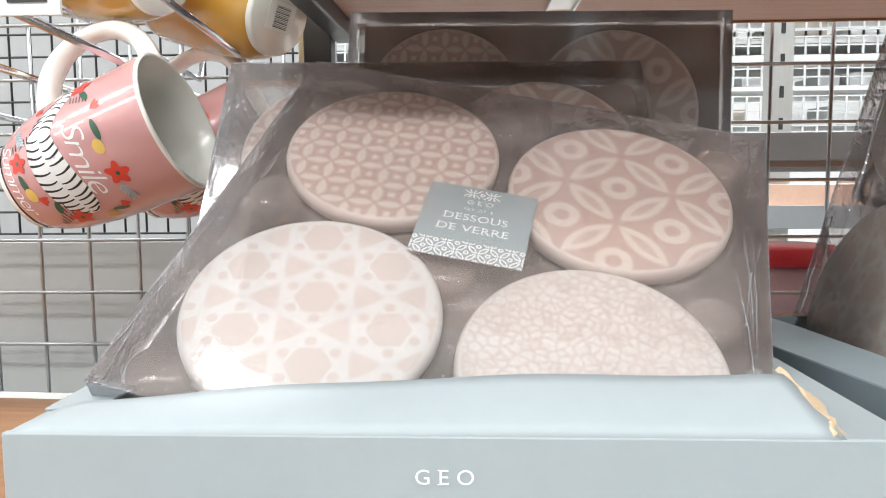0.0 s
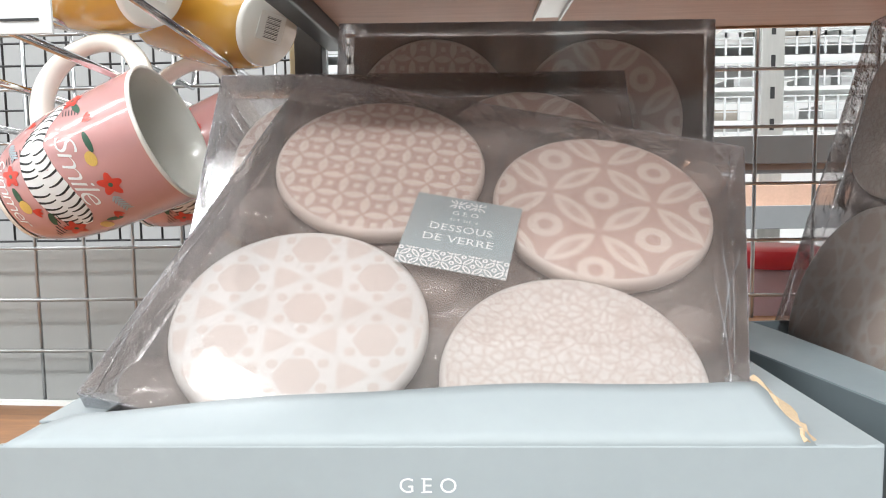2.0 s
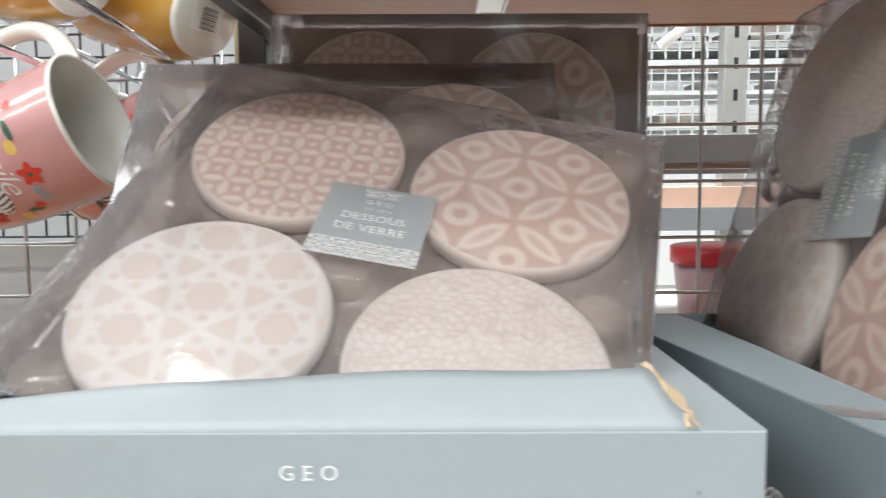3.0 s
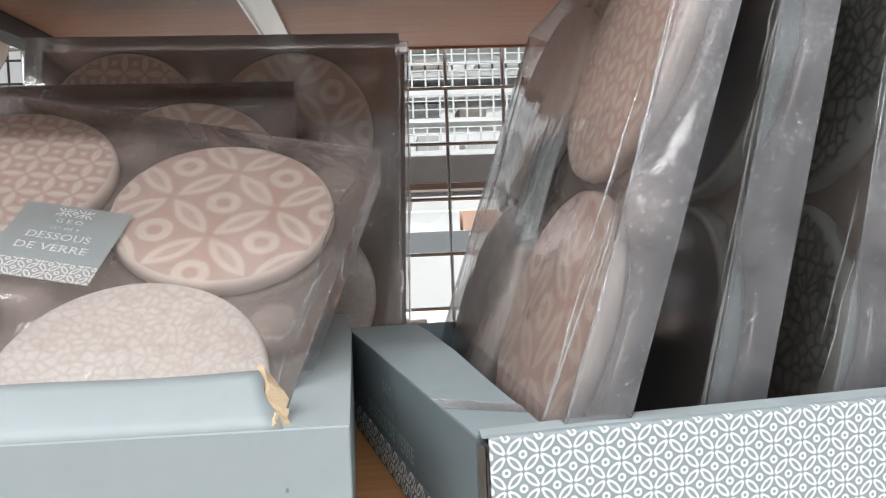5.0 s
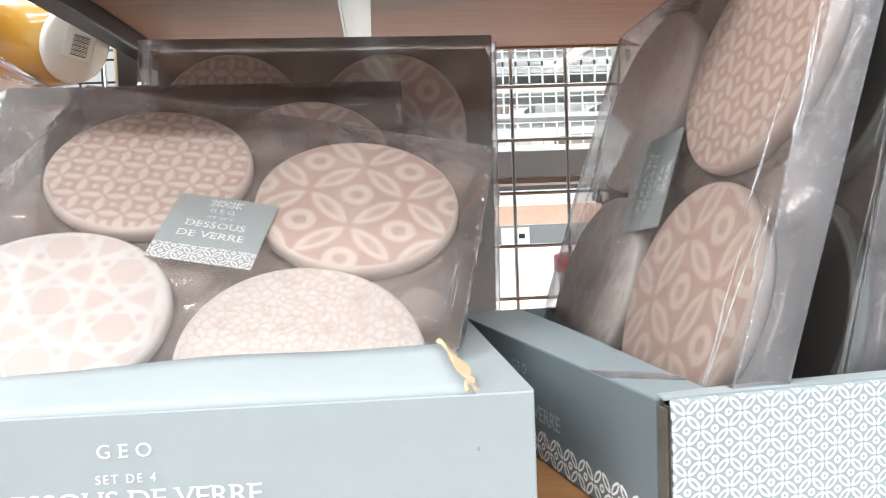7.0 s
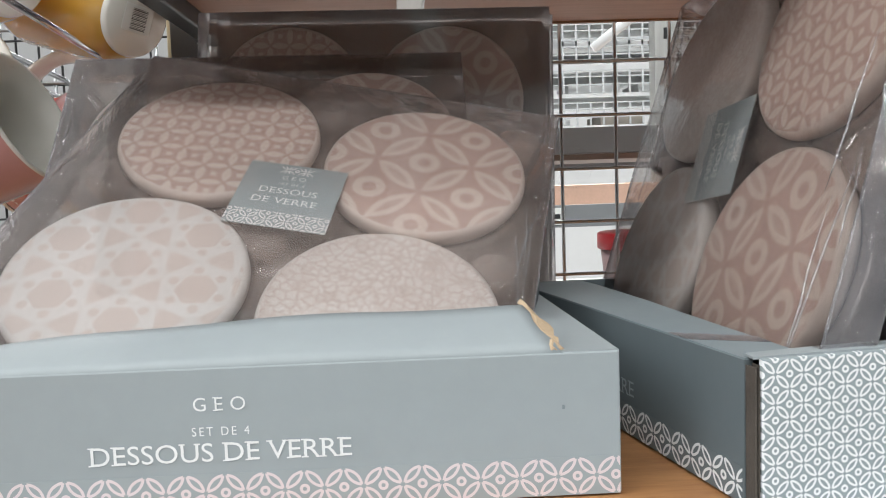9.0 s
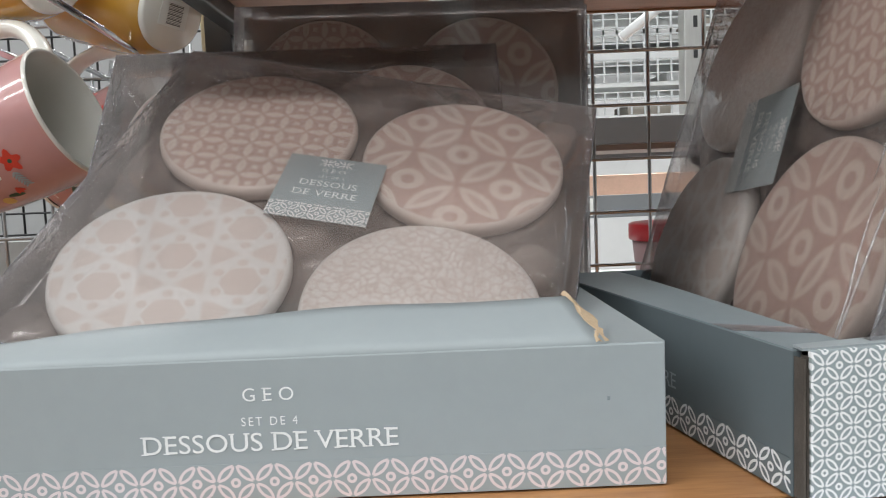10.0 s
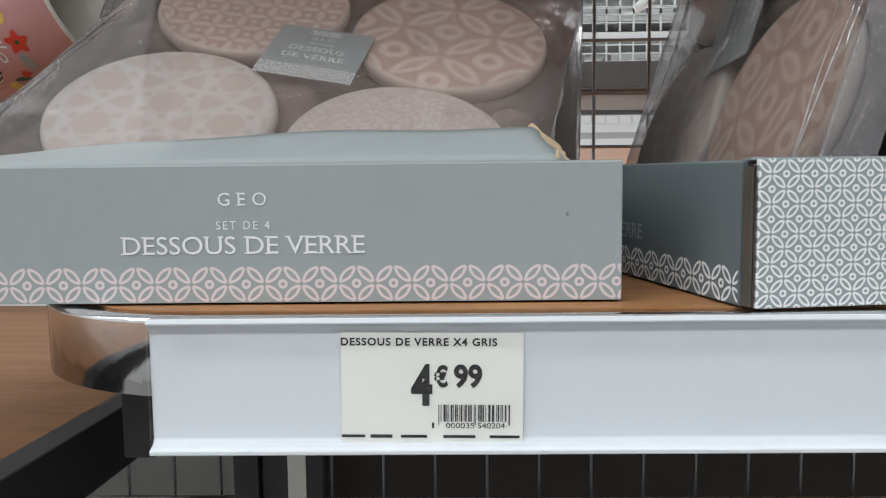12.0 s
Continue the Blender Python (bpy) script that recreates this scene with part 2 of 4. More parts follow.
G_SAGE = surface("sage_glaze", (0.36, 0.41, 0.40), 0.35, var=0.15, scale=80, grain=0.1, coat=0.5)
G_SPRIG = glaze("glaze_sprig_green", (0.08, 0.11, 0.10), (0.48, 0.53, 0.50), 0.0062, 10, "leaf")
RIM = surface("pale_rim", (0.62, 0.60, 0.55), 0.4, var=0.05)
# warm veil paints the reflected brown shelf and ceiling into the sheet
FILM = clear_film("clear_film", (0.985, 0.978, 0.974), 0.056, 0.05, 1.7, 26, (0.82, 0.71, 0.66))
FILM_LOOSE = clear_film("loose_film", (0.975, 0.96, 0.95), 0.022, 0.28, 1.3, 11, (0.74, 0.66, 0.62))
COVER = clear_film("cover_strip_film", (0.99, 0.99, 0.99), 0.0, 0.01, 0.35)
FILM_SIDE = clear_film("creased_film", (0.96, 0.96, 0.965), 0.10, 0.9, 0.95, 48, (0.74, 0.74, 0.79))
# white veil here paints the glints along the film's creases
CREASE = clear_film("film_crease", (0.97, 0.97, 0.975), 0.17, 0.3, 2.2, 60, (0.86, 0.86, 0.88))
# brownish veil again stands in for the shelf's reflection
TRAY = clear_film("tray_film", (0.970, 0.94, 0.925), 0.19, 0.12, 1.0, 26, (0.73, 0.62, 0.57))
SHELF_WOOD = wood("orange_shelf_wood", (0.28, 0.12, 0.045), (0.47, 0.24, 0.10), 0.45)
SHELF_EDGE = wood("raw_board_edge", (0.22, 0.10, 0.035), (0.55, 0.33, 0.15), 0.7, (1, 4, 20), 40)
LOW_WOOD = wood("brown_orange_wood", (0.14, 0.06, 0.022), (0.26, 0.12, 0.046), 0.45)
UPPER_WOOD = wood("brown_shelf_wood", (0.27, 0.135, 0.075), (0.36, 0.19, 0.11), 0.5)
CHROME = surface("chrome", (0.72, 0.73, 0.75), 0.12, 1.0, var=0.04)
WIRE = surface("zinc_wire", (0.42, 0.43, 0.44), 0.28, 1.0, var=0.15)
BLACK = surface("black_metal", (0.022, 0.022, 0.024), 0.4, var=0.2)
STEEL = surface("brushed_steel", (0.55, 0.55, 0.53), 0.35, 0.9, var=0.08, coords_scale=(8, 1, 1))
RAIL = surface("white_rail_plastic", (0.70, 0.74, 0.79), 0.22, var=0.02, scale=20, grain=0.02, coat=0.4)
PAPER = surface("label_paper", (0.82, 0.83, 0.79), 0.6, var=0.02, scale=100, grain=0.05)
BLACK_INK = surface("black_print", (0.02, 0.02, 0.022), 0.6, var=0.1)
GREY_PANEL = surface("grey_panel", (0.33, 0.33, 0.32), 0.6, var=0.06, scale=8, grain=0.05)
WHITE = surface("white_paint", (0.75, 0.76, 0.76), 0.45, var=0.04, scale=12, grain=0.05)
BEAM = surface("grey_paint", (0.24, 0.25, 0.26), 0.45, var=0.06, scale=20, grain=0.05)
MUG_PINK = surface("pink_glaze", (0.58, 0.30, 0.295), 0.25, var=0.06, scale=30, grain=0.03, coat=0.8)
MUG_YELLOW = surface("mustard_glaze", (0.52, 0.28, 0.045), 0.25, var=0.07, scale=30, grain=0.03, coat=0.8)
MUG_WHITE = surface("cream_glaze", (0.80, 0.78, 0.72), 0.25, var=0.03, scale=30, grain=0.03, coat=0.8)
MUG_GREEN = surface("green_glaze", (0.07, 0.13, 0.06), 0.25, var=0.1, coat=0.8)
RED = surface("red_plastic", (0.50, 0.02, 0.03), 0.35, var=0.08)
DECAL_RED = surface("red_decal", (0.62, 0.05, 0.03), 0.35, var=0.15, scale=300)
DECAL_GREEN = surface("green_decal", (0.03, 0.10, 0.06), 0.35, var=0.15, scale=300)
DECAL_YELLOW = surface("yellow_decal", (0.72, 0.48, 0.12), 0.35, var=0.15, scale=300)
DECAL_GREY = surface("grey_decal", (0.34, 0.40, 0.44), 0.35, var=0.2, scale=300)
TUB = surface("pink_tub_plastic", (0.50, 0.33, 0.34), 0.35, var=0.06)
BLUE = surface("blue_plastic", (0.02, 0.09, 0.35), 0.35, var=0.08)
FLOOR = surface("floor_tile", (0.27, 0.265, 0.255), 0.4, var=0.06, scale=4)
CEIL = surface("ceiling_paint", (0.78, 0.78, 0.78), 0.8, var=0.03, scale=3)
WRAP = clear_film("stretch_wrap", (0.8, 0.8, 0.82), 0.3, 0.5, 1.0)


# ---- building helpers ----
def mesh_of(bm, material, smooth=False):
    me = bpy.data.meshes.new("mesh")
    bmesh.ops.recalc_face_normals(bm, faces=bm.faces)
    bm.to_mesh(me)
    bm.free()
    me.materials.append(material)
    if smooth:
        for p in me.polygons:
            p.use_smooth = True
    return me


def part(name, bm, material, parent=None, label="", smooth=False):
    ob = new(name, mesh_of(bm, material, smooth))
    ob.parent = parent
    if label:
        tagged(ob, label)
    return ob


def thing(name, m, label, category, group="", kind=""):
    ob = new(name)
    ob.empty_display_size = 0.02
    ob.matrix_basis = m
    return tagged(ob, label, category, group, kind)


def slab(x0, x1, y0, y1, z0, z1, bevel=0.0, bm=None, seg=2):
    bm = bm or bmesh.new()
    r = bmesh.ops.create_cube(bm, size=1)
    bmesh.ops.scale(bm, vec=(x1 - x0, y1 - y0, z1 - z0), verts=r["verts"])
    bmesh.ops.translate(bm, vec=((x0 + x1) / 2, (y0 + y1) / 2, (z0 + z1) / 2), verts=r["verts"])
    if bevel:
        es = {e for v in r["verts"] for e in v.link_edges}
        bmesh.ops.bevel(bm, geom=list(es), offset=bevel, segments=seg, affect="EDGES", profile=0.5)
    return bm


def tube(points, radius, sides=8, bm=None):
    """A round bar along a line of points."""
    bm = bm or bmesh.new()
    pts = [Vector(p) for p in points]
    rings = []
    for i, p in enumerate(pts):
        d = (pts[min(i + 1, len(pts) - 1)] - pts[max(i - 1, 0)]).normalized()
        a = d.cross(Vector((0, 0, 1)) if abs(d.z) < 0.9 else Vector((1, 0, 0))).normalized()
        c = d.cross(a)
        rr = radius[i] if isinstance(radius, (list, tuple)) else radius
        rings.append([bm.verts.new(p + rr * (math.cos(k * math.tau / sides) * a + math.sin(k * math.tau / sides) * c)) for k in range(sides)])
    for r0, r1 in zip(rings, rings[1:]):
        for k in range(sides):
            bm.faces.new((r0[k], r0[(k + 1) % sides], r1[(k + 1) % sides], r1[k]))
    bm.faces.new(rings[0])
    bm.faces.new(rings[-1])
    return bm


def lathe(profile, sides=64, bm=None):
    bm = bm or bmesh.new()
    rings = []
    for r, z in profile:
        rings.append([bm.verts.new((r * math.cos(k * math.tau / sides), r * math.sin(k * math.tau / sides), z)) for k in range(sides)] if r > 1e-6 else [bm.verts.new((0, 0, z))])
    for r0, r1 in zip(rings, rings[1:]):
        for k in range(sides):
            j = (k + 1) % sides
            if len(r0) == 1 and len(r1) == 1:
                continue
            if len(r0) == 1:
                bm.faces.new((r0[0], r1[k], r1[j]))
            elif len(r1) == 1:
                bm.faces.new((r0[k], r0[j], r1[0]))
            else:
                bm.faces.new((r0[k], r0[j], r1[j], r1[k]))
    return bm


def prism(outline, z0, z1, bm=None):
    """A flat plate with that outline in x, y."""
    bm = bm or bmesh.new()
    lo, hi = [bm.verts.new((x, y, z0)) for x, y in outline], [bm.verts.new((x, y, z1)) for x, y in outline]
    bm.faces.new(lo[::-1])
    bm.faces.new(hi)
    for i in range(len(lo)):
        j = (i + 1) % len(lo)
        bm.faces.new((lo[i], lo[j], hi[j], hi[i]))
    return bm


def text_bm(words, width, height, spacing=1.0, bold=0.0, slant=0.0):
    """Writing as a flat mesh, centred, in x and y, of that width and height."""
    cu = bpy.data.curves.new("writing", "FONT")
    cu.body, cu.space_character, cu.offset, cu.shear, cu.resolution_u = words, spacing, bold, slant, 4
    ob = bpy.data.objects.new("writing", cu)
    scene.collection.objects.link(ob)
    dg = bpy.context.evaluated_depsgraph_get()
    me = bpy.data.meshes.new_from_object(ob.evaluated_get(dg))
    bpy.data.objects.remove(ob)
    bm = bmesh.new()
    bm.from_mesh(me)
    bpy.data.meshes.remove(me)
    xs, ys = [v.co.x for v in bm.verts], [v.co.y for v in bm.verts]
    cx, cy, sx, sy = (min(xs) + max(xs)) / 2, (min(ys) + max(ys)) / 2, width / (max(xs) - min(xs)), height / (max(ys) - min(ys))
    for v in bm.verts:
        v.co = ((v.co.x - cx) * sx, (v.co.y - cy) * sy, 0)
    return bm


SERIFS = {"D": "ab", "E": "ab", "R": "abd", "V": "AC", "U": "AC", "G": "", "S": "", "O": ""}


def serif_bm(words, width, height, spacing=1.0):
    """Capitals with small slab serifs: a, b on a left stem's top and foot, A and C centred on a top end, d on a right foot."""
    bm = text_bm(words, width, height, spacing)
    letters = words.replace(" ", "")
    if len(words) < 3 or any(c not in SERIFS for c in letters):
        return bm
    spans = []
    todo = set(bm.verts)
    while todo:
        island, queue = [], [todo.pop()]
        while queue:
            v = queue.pop()
            island.append(v)
            for e in v.link_edges:
                o = e.other_vert(v)
                if o in todo:
                    todo.discard(o)
                    queue.append(o)
        spans.append((min(v.co.x for v in island), max(v.co.x for v in island)))
    spans.sort()
    if len(spans) != len(letters):
        return bm
    h = height / 2
    thick, long = height * 0.075, height * 0.14
    for letter, (x0, x1) in zip(letters, spans):
        for s in SERIFS[letter]:
            if s in "ab":
                u0, u1 = x0 - long * 0.9, x0 + long * 1.6
            elif s == "A":
                u0, u1 = x0 - long * 0.7, x0 + long * 1.6
            else:
                u0, u1 = x1 - long * 1.6, x1 + long * 0.7
            v1 = h if s in "aAC" else -h + thick
            bm.faces.new([bm.verts.new((u, v, 0.00008)) for u, v in ((u0, v1 - thick), (u1, v1 - thick), (u1, v1), (u0, v1))])
    return bm


def moved(bm, m):
    bmesh.ops.transform(bm, matrix=m, verts=bm.verts)
    return bm


def frame_of(origin, right, up):
    """A pose with x along right, y along up as near as can be, z out of the face."""
    x = Vector(right).normalized()
    z = x.cross(Vector(up)).normalized()
    y = z.cross(x)
    m = Matrix((x, y, z)).transposed().to_4x4()
    return Matrix.Translation(origin) @ m


UPRIGHT = pose(0, 0, 0, 90)


def place(ob, m):
    """Sets a part's pose in the world, under its thing."""
    ob.matrix_basis = ob.parent.matrix_basis.inverted() @ m if ob.parent else m
    return ob


def structure(name, bm, material, label, category, smooth=False):
    return tagged(part(name, bm, material, None, "", smooth), label, category, kind="structure")


# ---- the shop's shell ----
structure("floor", slab(-8, 8, -9, 9, -1.25, -1.2), FLOOR, "pale grey shop floor tiles", "floor")
structure("ceiling", slab(-8, 8, -9, 9, 3.4, 3.45), CEIL, "white painted shop ceiling", "ceiling")
structure("wall_west", slab(-8.1, -8, -9, 9, -1.2, 3.4), CEIL, "white painted shop wall", "wall")
structure("wall_east", slab(8, 8.1, -9, 9, -1.2, 3.4), CEIL, "white painted shop wall", "wall")
# unseen wall, toned grey so less light bounces back under the shelf
structure("wall_south", slab(-8, 8, -9.1, -9, -1.2, 3.4), surface("low_bounce_grey", (0.42, 0.41, 0.40), 0.7, var=0.05, scale=3), "unseen grey wall that returns less light", "wall")
structure("wall_north", slab(-8, 8, 9, 9.1, -1.2, 3.4), CEIL, "white painted shop wall", "wall")


# ---- the shelf with its edge and price rail ----
def round_outline(x0, x1, y0, y1, r):
    pts = [(x1, y1), (x0, y1)]
    for k in range(13):
        a = math.pi + k * math.pi / 24
        pts.append((x0 + r + r * math.cos(a), y0 + r + r * math.sin(a)))
    return pts + [(x1, y0)]


shelf = thing("shelf", pose(0, 0, -0.025), "orange wooden shelf board with a chrome edge band", "shelf")
place(part("board", prism(round_outline(-0.078, 0.95, -0.012, 0.47, 0.07), -0.024, 0.0), SHELF_WOOD, shelf), Matrix())
bm = bmesh.new()
outer = round_outline(-0.090, 0.95, -0.0240, 0.47, 0.085)[1:]
inner = round_outline(-0.0785, 0.95, -0.0125, 0.47, 0.0735)[1:]
low = [bm.verts.new((x, y, -0.027)) for x, y in outer]
top = [bm.verts.new((x, y, -0.0025)) for x, y in outer]
lip = [bm.verts.new((x, y, -0.0005)) for x, y in outer]
edge = [bm.verts.new((x, y, -0.0005)) for x, y in inner]
back = [bm.verts.new((x, y, -0.027)) for x, y in inner]
for i in range(len(outer) - 1):
    for a, b in ((low, top), (top, lip), (lip, edge), (edge, back), (back, low)):
        bm.faces.new((a[i], a[i + 1], b[i + 1], b[i]))
place(part("edge_band", bm, CHROME, shelf, "polished chrome edge band", True), Matrix())

rail = thing("price_rail", pose(-0.0215, -0.0315, -0.043), "white plastic price rail clipped to the shelf edge", "price rail")
RAIL_PROFILE = [(-0.0245, 0.0), (-0.0300, 0.0005), (-0.0307, -0.0012), (-0.0275, -0.0030), (-0.0267, -0.0050), (-0.0267, -0.0400), (-0.0280, -0.0415), (-0.0317, -0.0425), (-0.0317, -0.0440), (-0.0295, -0.0448), (-0.0245, -0.0440)]
bm = bmesh.new()
ends = [[bm.verts.new((x, y, z)) for y, z in RAIL_PROFILE] for x in (-0.0215, 0.95)]
for i in range(len(RAIL_PROFILE)):
    j = (i + 1) % len(RAIL_PROFILE)
    bm.faces.new((ends[0][i], ends[0][j], ends[1][j], ends[1][i]))
bm.faces.new(ends[0])
bm.faces.new(ends[1][::-1])
bmesh.ops.bevel(bm, geom=list(bm.edges), offset=0.0003, segments=1, affect="EDGES")
place(part("channel", bm, RAIL, rail), Matrix())
place(part("clear_cover", slab(-0.0215, 0.95, -0.0297, -0.0294, -0.0418, -0.0016), COVER, rail, "clear plastic cover strip"), Matrix()).visible_shadow = False

LX0, LX1, LZ0, LZ1 = 0.0410, 0.1000, -0.0440, -0.0046
tag = thing("price_label", frame_of((LX0, -0.0277, LZ1), (1, 0, -0.012), (0, 0, 1)), "printed white paper price label in the rail", "price label")
part("paper", slab(0, 0.059, -0.0394, 0, -0.0003, 0), PAPER, tag)


def on_label(bm, fx, fy, name="writing"):
    part(name, moved(bm, pose(fx * 0.059, -fy * 0.0394, 0.0002)), BLACK_INK, tag)


on_label(text_bm("DESSOUS DE VERRE X4 GRIS", 0.0504, 0.0026, 1.15, 0.025), 0.428, 0.075)
on_label(text_bm("4", 0.0069, 0.0138, 1, 0.045), 0.443, 0.435)
on_label(text_bm("\u20ac", 0.0046, 0.0074, 1, 0.035), 0.549, 0.36)
on_label(text_bm("99", 0.0092, 0.0079, 1, 0.035), 0.697, 0.36)
on_label(text_bm("1", 0.0007, 0.0018), 0.505, 0.775)
on_label(text_bm("000035", 0.0092, 0.0018), 0.655, 0.775)
on_label(text_bm("540204", 0.0088, 0.0018), 0.826, 0.775)
rng = random.Random(4)
bm, x = bmesh.new(), -0.0118
while x < 0.0116:
    w = rng.choice((0.00022, 0.00022, 0.00045, 0.0007))
    tall = 0.0012 if (x < -0.0112 or x > 0.0108 or abs(x) < 0.0005) else 0
    slab(x, x + w, -0.0028 - tall, 0.0028, 0, 0.00005, bm=bm)
    x += w + rng.choice((0.00025, 0.00025, 0.0005, 0.0007))
on_label(bm, 0.735, 0.67, "barcode")
for fx, w, h in ((0.065, 0.0077, 0.0009), (0.90, 0.0097, 0.0009), (0.22, 0.0072, 0.0011), (0.40, 0.0085, 0.0009), (0.65, 0.0105, 0.0009)):
    on_label(slab(-w / 2, w / 2, -h / 2, h / 2, 0, 0.00005), fx, 0.868, "printed_bar")

# the shelf above, its black side profile and metal strip
upper = thing("upper_shelf", pose(0, 0.1, 0.248), "brown wooden shelf board above the boxes", "shelf")
place(part("board", slab(-0.0915, 0.95, 0.065, 0.452, 0.248, 0.268, 0.001), UPPER_WOOD, upper), Matrix())
place(part("side_profile", slab(-0.108, -0.092, 0.065, 0.452, 0.235, 0.275, 0.0015), BLACK, upper, "black steel side profile"), Matrix())
place(part("back_profile", slab(-0.0915, 0.95, 0.4525, 0.456, 0.2465, 0.270), UPPER_WOOD, upper, "brown back edge strip"), Matrix())
bm = slab(-0.0105, 0.0105, -0.14, 0.14, -0.0012, 0, 0.0004)
slab(-0.0105, -0.009, -0.14, 0.14, -0.004, -0.0012, bm=bm)
slab(0.009, 0.0105, -0.14, 0.14, -0.004, -0.0012, bm=bm)
strip = part("steel_strip", bm, STEEL, upper, "brushed steel strip under the board")
place(strip, pose(0.0745, 0.245, 0.2475, 0, 0, 1))


# ---- wire grids ----
def grid(name, x0, x1, z0, z1, y, step, rise, xoff, zoff, r, material, label):
    g = thing(name, pose((x0 + x1) / 2, y, z0), label, "wire grid", kind="structure")
    k = math.ceil((x0 - xoff) / step)
    while xoff + k * step <= x1:
        x = xoff + k * step
        place(part("upright_wire", tube(((x, y, z0), (x, y, z1)), r, 6), material, g, smooth=True), Matrix())
        k += 1
    k = math.ceil((z0 - zoff) / rise)
    while zoff + k * rise <= z1:
        z = zoff + k * rise
        place(part("cross_wire", tube(((x0, y - 1.8 * r, z), (x1, y - 1.8 * r, z)), r, 6), material, g, smooth=True), Matrix())
        k += 1
    return g


grid("wire_grid_back", -0.105, 0.96, -0.42, 0.5, 0.463, 0.0503, 0.0483, 0.2063, 0.0688, 0.0017, WIRE, "galvanised wire grid behind the shelf")
grid("wire_grid_side", -1.1, -0.115, -0.3, 0.5, 0.50, 0.0475, 0.0495, -0.4035, 0.0155, 0.0017, WIRE, "galvanised wire grid behind the mug rack")
grid("wire_grid_dark", -0.75, -0.14, 0.062, 0.5, 0.62, 0.0238, 0.0238, -0.4, 0.062, 0.0013, BLACK, "black wire grid far behind the mugs")
structure("grey_back_panel", slab(-1.3, -0.125, 0.53, 0.545, -0.5, 0.060), GREY_PANEL, "plain grey back panel behind the wire grid", "panel")
structure("upright_post", slab(-0.132, -0.109, 0.43, 0.45, -0.6, 0.6, 0.001), BLACK, "black steel rack upright", "post")
structure("gold_post", slab(-0.141, -0.130, 0.4505, 0.48, 0.13, 0.6, 0.001), surface("beige_metal", (0.42, 0.37, 0.26), 0.4, 0.5), "beige metal strip beside the upright", "post")

# the lower shelf of the next bay
low_shelf = thing("lower_shelf", pose(-0.4, 0.2, -0.1), "orange wooden shelf board with a black side edge", "shelf")
tilt = pose(-0.1085, 0.15, 0, 0, 0, -4)
place(part("board", slab(-0.9, -0.0005, -0.6, 0.28, -0.092, -0.0735, 0.0008), LOW_WOOD, low_shelf), tilt)
place(part("side_profile", slab(0.0, 0.016, -0.6, 0.28, -0.105, -0.0725, 0.0012), BLACK, low_shelf, "scratched black steel side profile"), tilt)
place(part("back_edge", slab(-0.9, 0.016, 0.2805, 0.285, -0.09, -0.0695), WHITE, low_shelf, "white back edge strip"), tilt)

SCRATCH = surface("bare_scratch", (0.55, 0.55, 0.55), 0.4, 0.6)
for y0, y1, dx in ((-0.035, -0.020, 0.004), (0.075, 0.088, 0.006), (0.03, 0.034, 0.010)):
    place(part("scratch", tube(((dx, y0, -0.0724), (dx + 0.0015, (y0 + y1) / 2, -0.0724), (dx + 0.0006, y1, -0.0724)), 0.0003, 5), SCRATCH, low_shelf, "pale scratch"), tilt)

# under the shelf: the panel's near-black brown carries the shade there
structure("under_panel", slab(-0.135, 0.95, 0.515, 0.525, -1.2, -0.062), surface("shaded_brown_panel", (0.03, 0.022, 0.018), 0.6), "brown back panel under the shelf, darkened for shade", "panel")
bracket = thing("shelf_bracket", pose(-0.07, 0.44, -0.6), "black steel shelf bracket with slots", "bracket")
place(part("arm", slab(-0.066, -0.052, 0.05, 0.4395, -0.075, -0.028, 0.001), BLACK, bracket), Matrix())
place(part("upright", slab(-0.108, -0.050, 0.44, 0.458, -0.6, -0.028, 0.001), BLACK, bracket), Matrix())
place(part("sticker", slab(-0.083, -0.066, 0.4380, 0.4396, -0.258, -0.206), PAPER, bracket, "small white sticker"), Matrix())


# ---- cardboard display boxes ----
def box_writing(parent, m, material=None):
    """The three printed lines, centred on the text block."""
    for words, w, h, z, sp in (("GEO", 0.0172, 0.0046, 0.0163, 1.6), ("SET DE 4", 0.0190, 0.0030, 0.0071, 1.35), ("DESSOUS DE VERRE", 0.0862, 0.0064, 0.0, 1.0)):
        place(part("writing", moved(serif_bm(words, w, h, sp), pose(0, z, 0)), material or INK, parent), m)


X0, X1, YB, ZT = -0.1300, 0.1370, 0.262, 0.0500
box = thing("display_box", pose(0, 0.15, 0), "grey printed cardboard display tray with a torn front flap", "display box", "display boxes")
ID = Matrix()


def rim_x(y):
    """The tray's other side draws in towards the back, where the next tray presses on it."""
    return X1 - 0.041 * y if y < 0.17 else 0.13 - 0.105 * (y - 0.17)


def side_strip(inset, width, y0, y1, z0, z1):
    ys = [y0, 0.06, 0.12, 0.17, 0.21, y1]
    return prism([(rim_x(y) - inset, y) for y in ys] + [(rim_x(y) - inset - width, y) for y in reversed(ys)], z0, z1)


place(part("front_panel", slab(X0, X1, 0, 0.003, 0.0008, ZT, 0.0006), CARD, box), ID)
place(part("side_panel", side_strip(0.0, 0.003, 0.0032, YB, 0.0008, ZT - 0.001), CARD, box), ID)
place(part("side_panel", slab(X0, X0 + 0.003, 0.0032, YB, 0.0008, ZT - 0.001, 0.0004), CARD, box), ID)
place(part("back_panel", slab(X0, rim_x(YB), YB + 0.0002, YB + 0.003, 0.0008, ZT, 0.0004), CARD, box), ID)
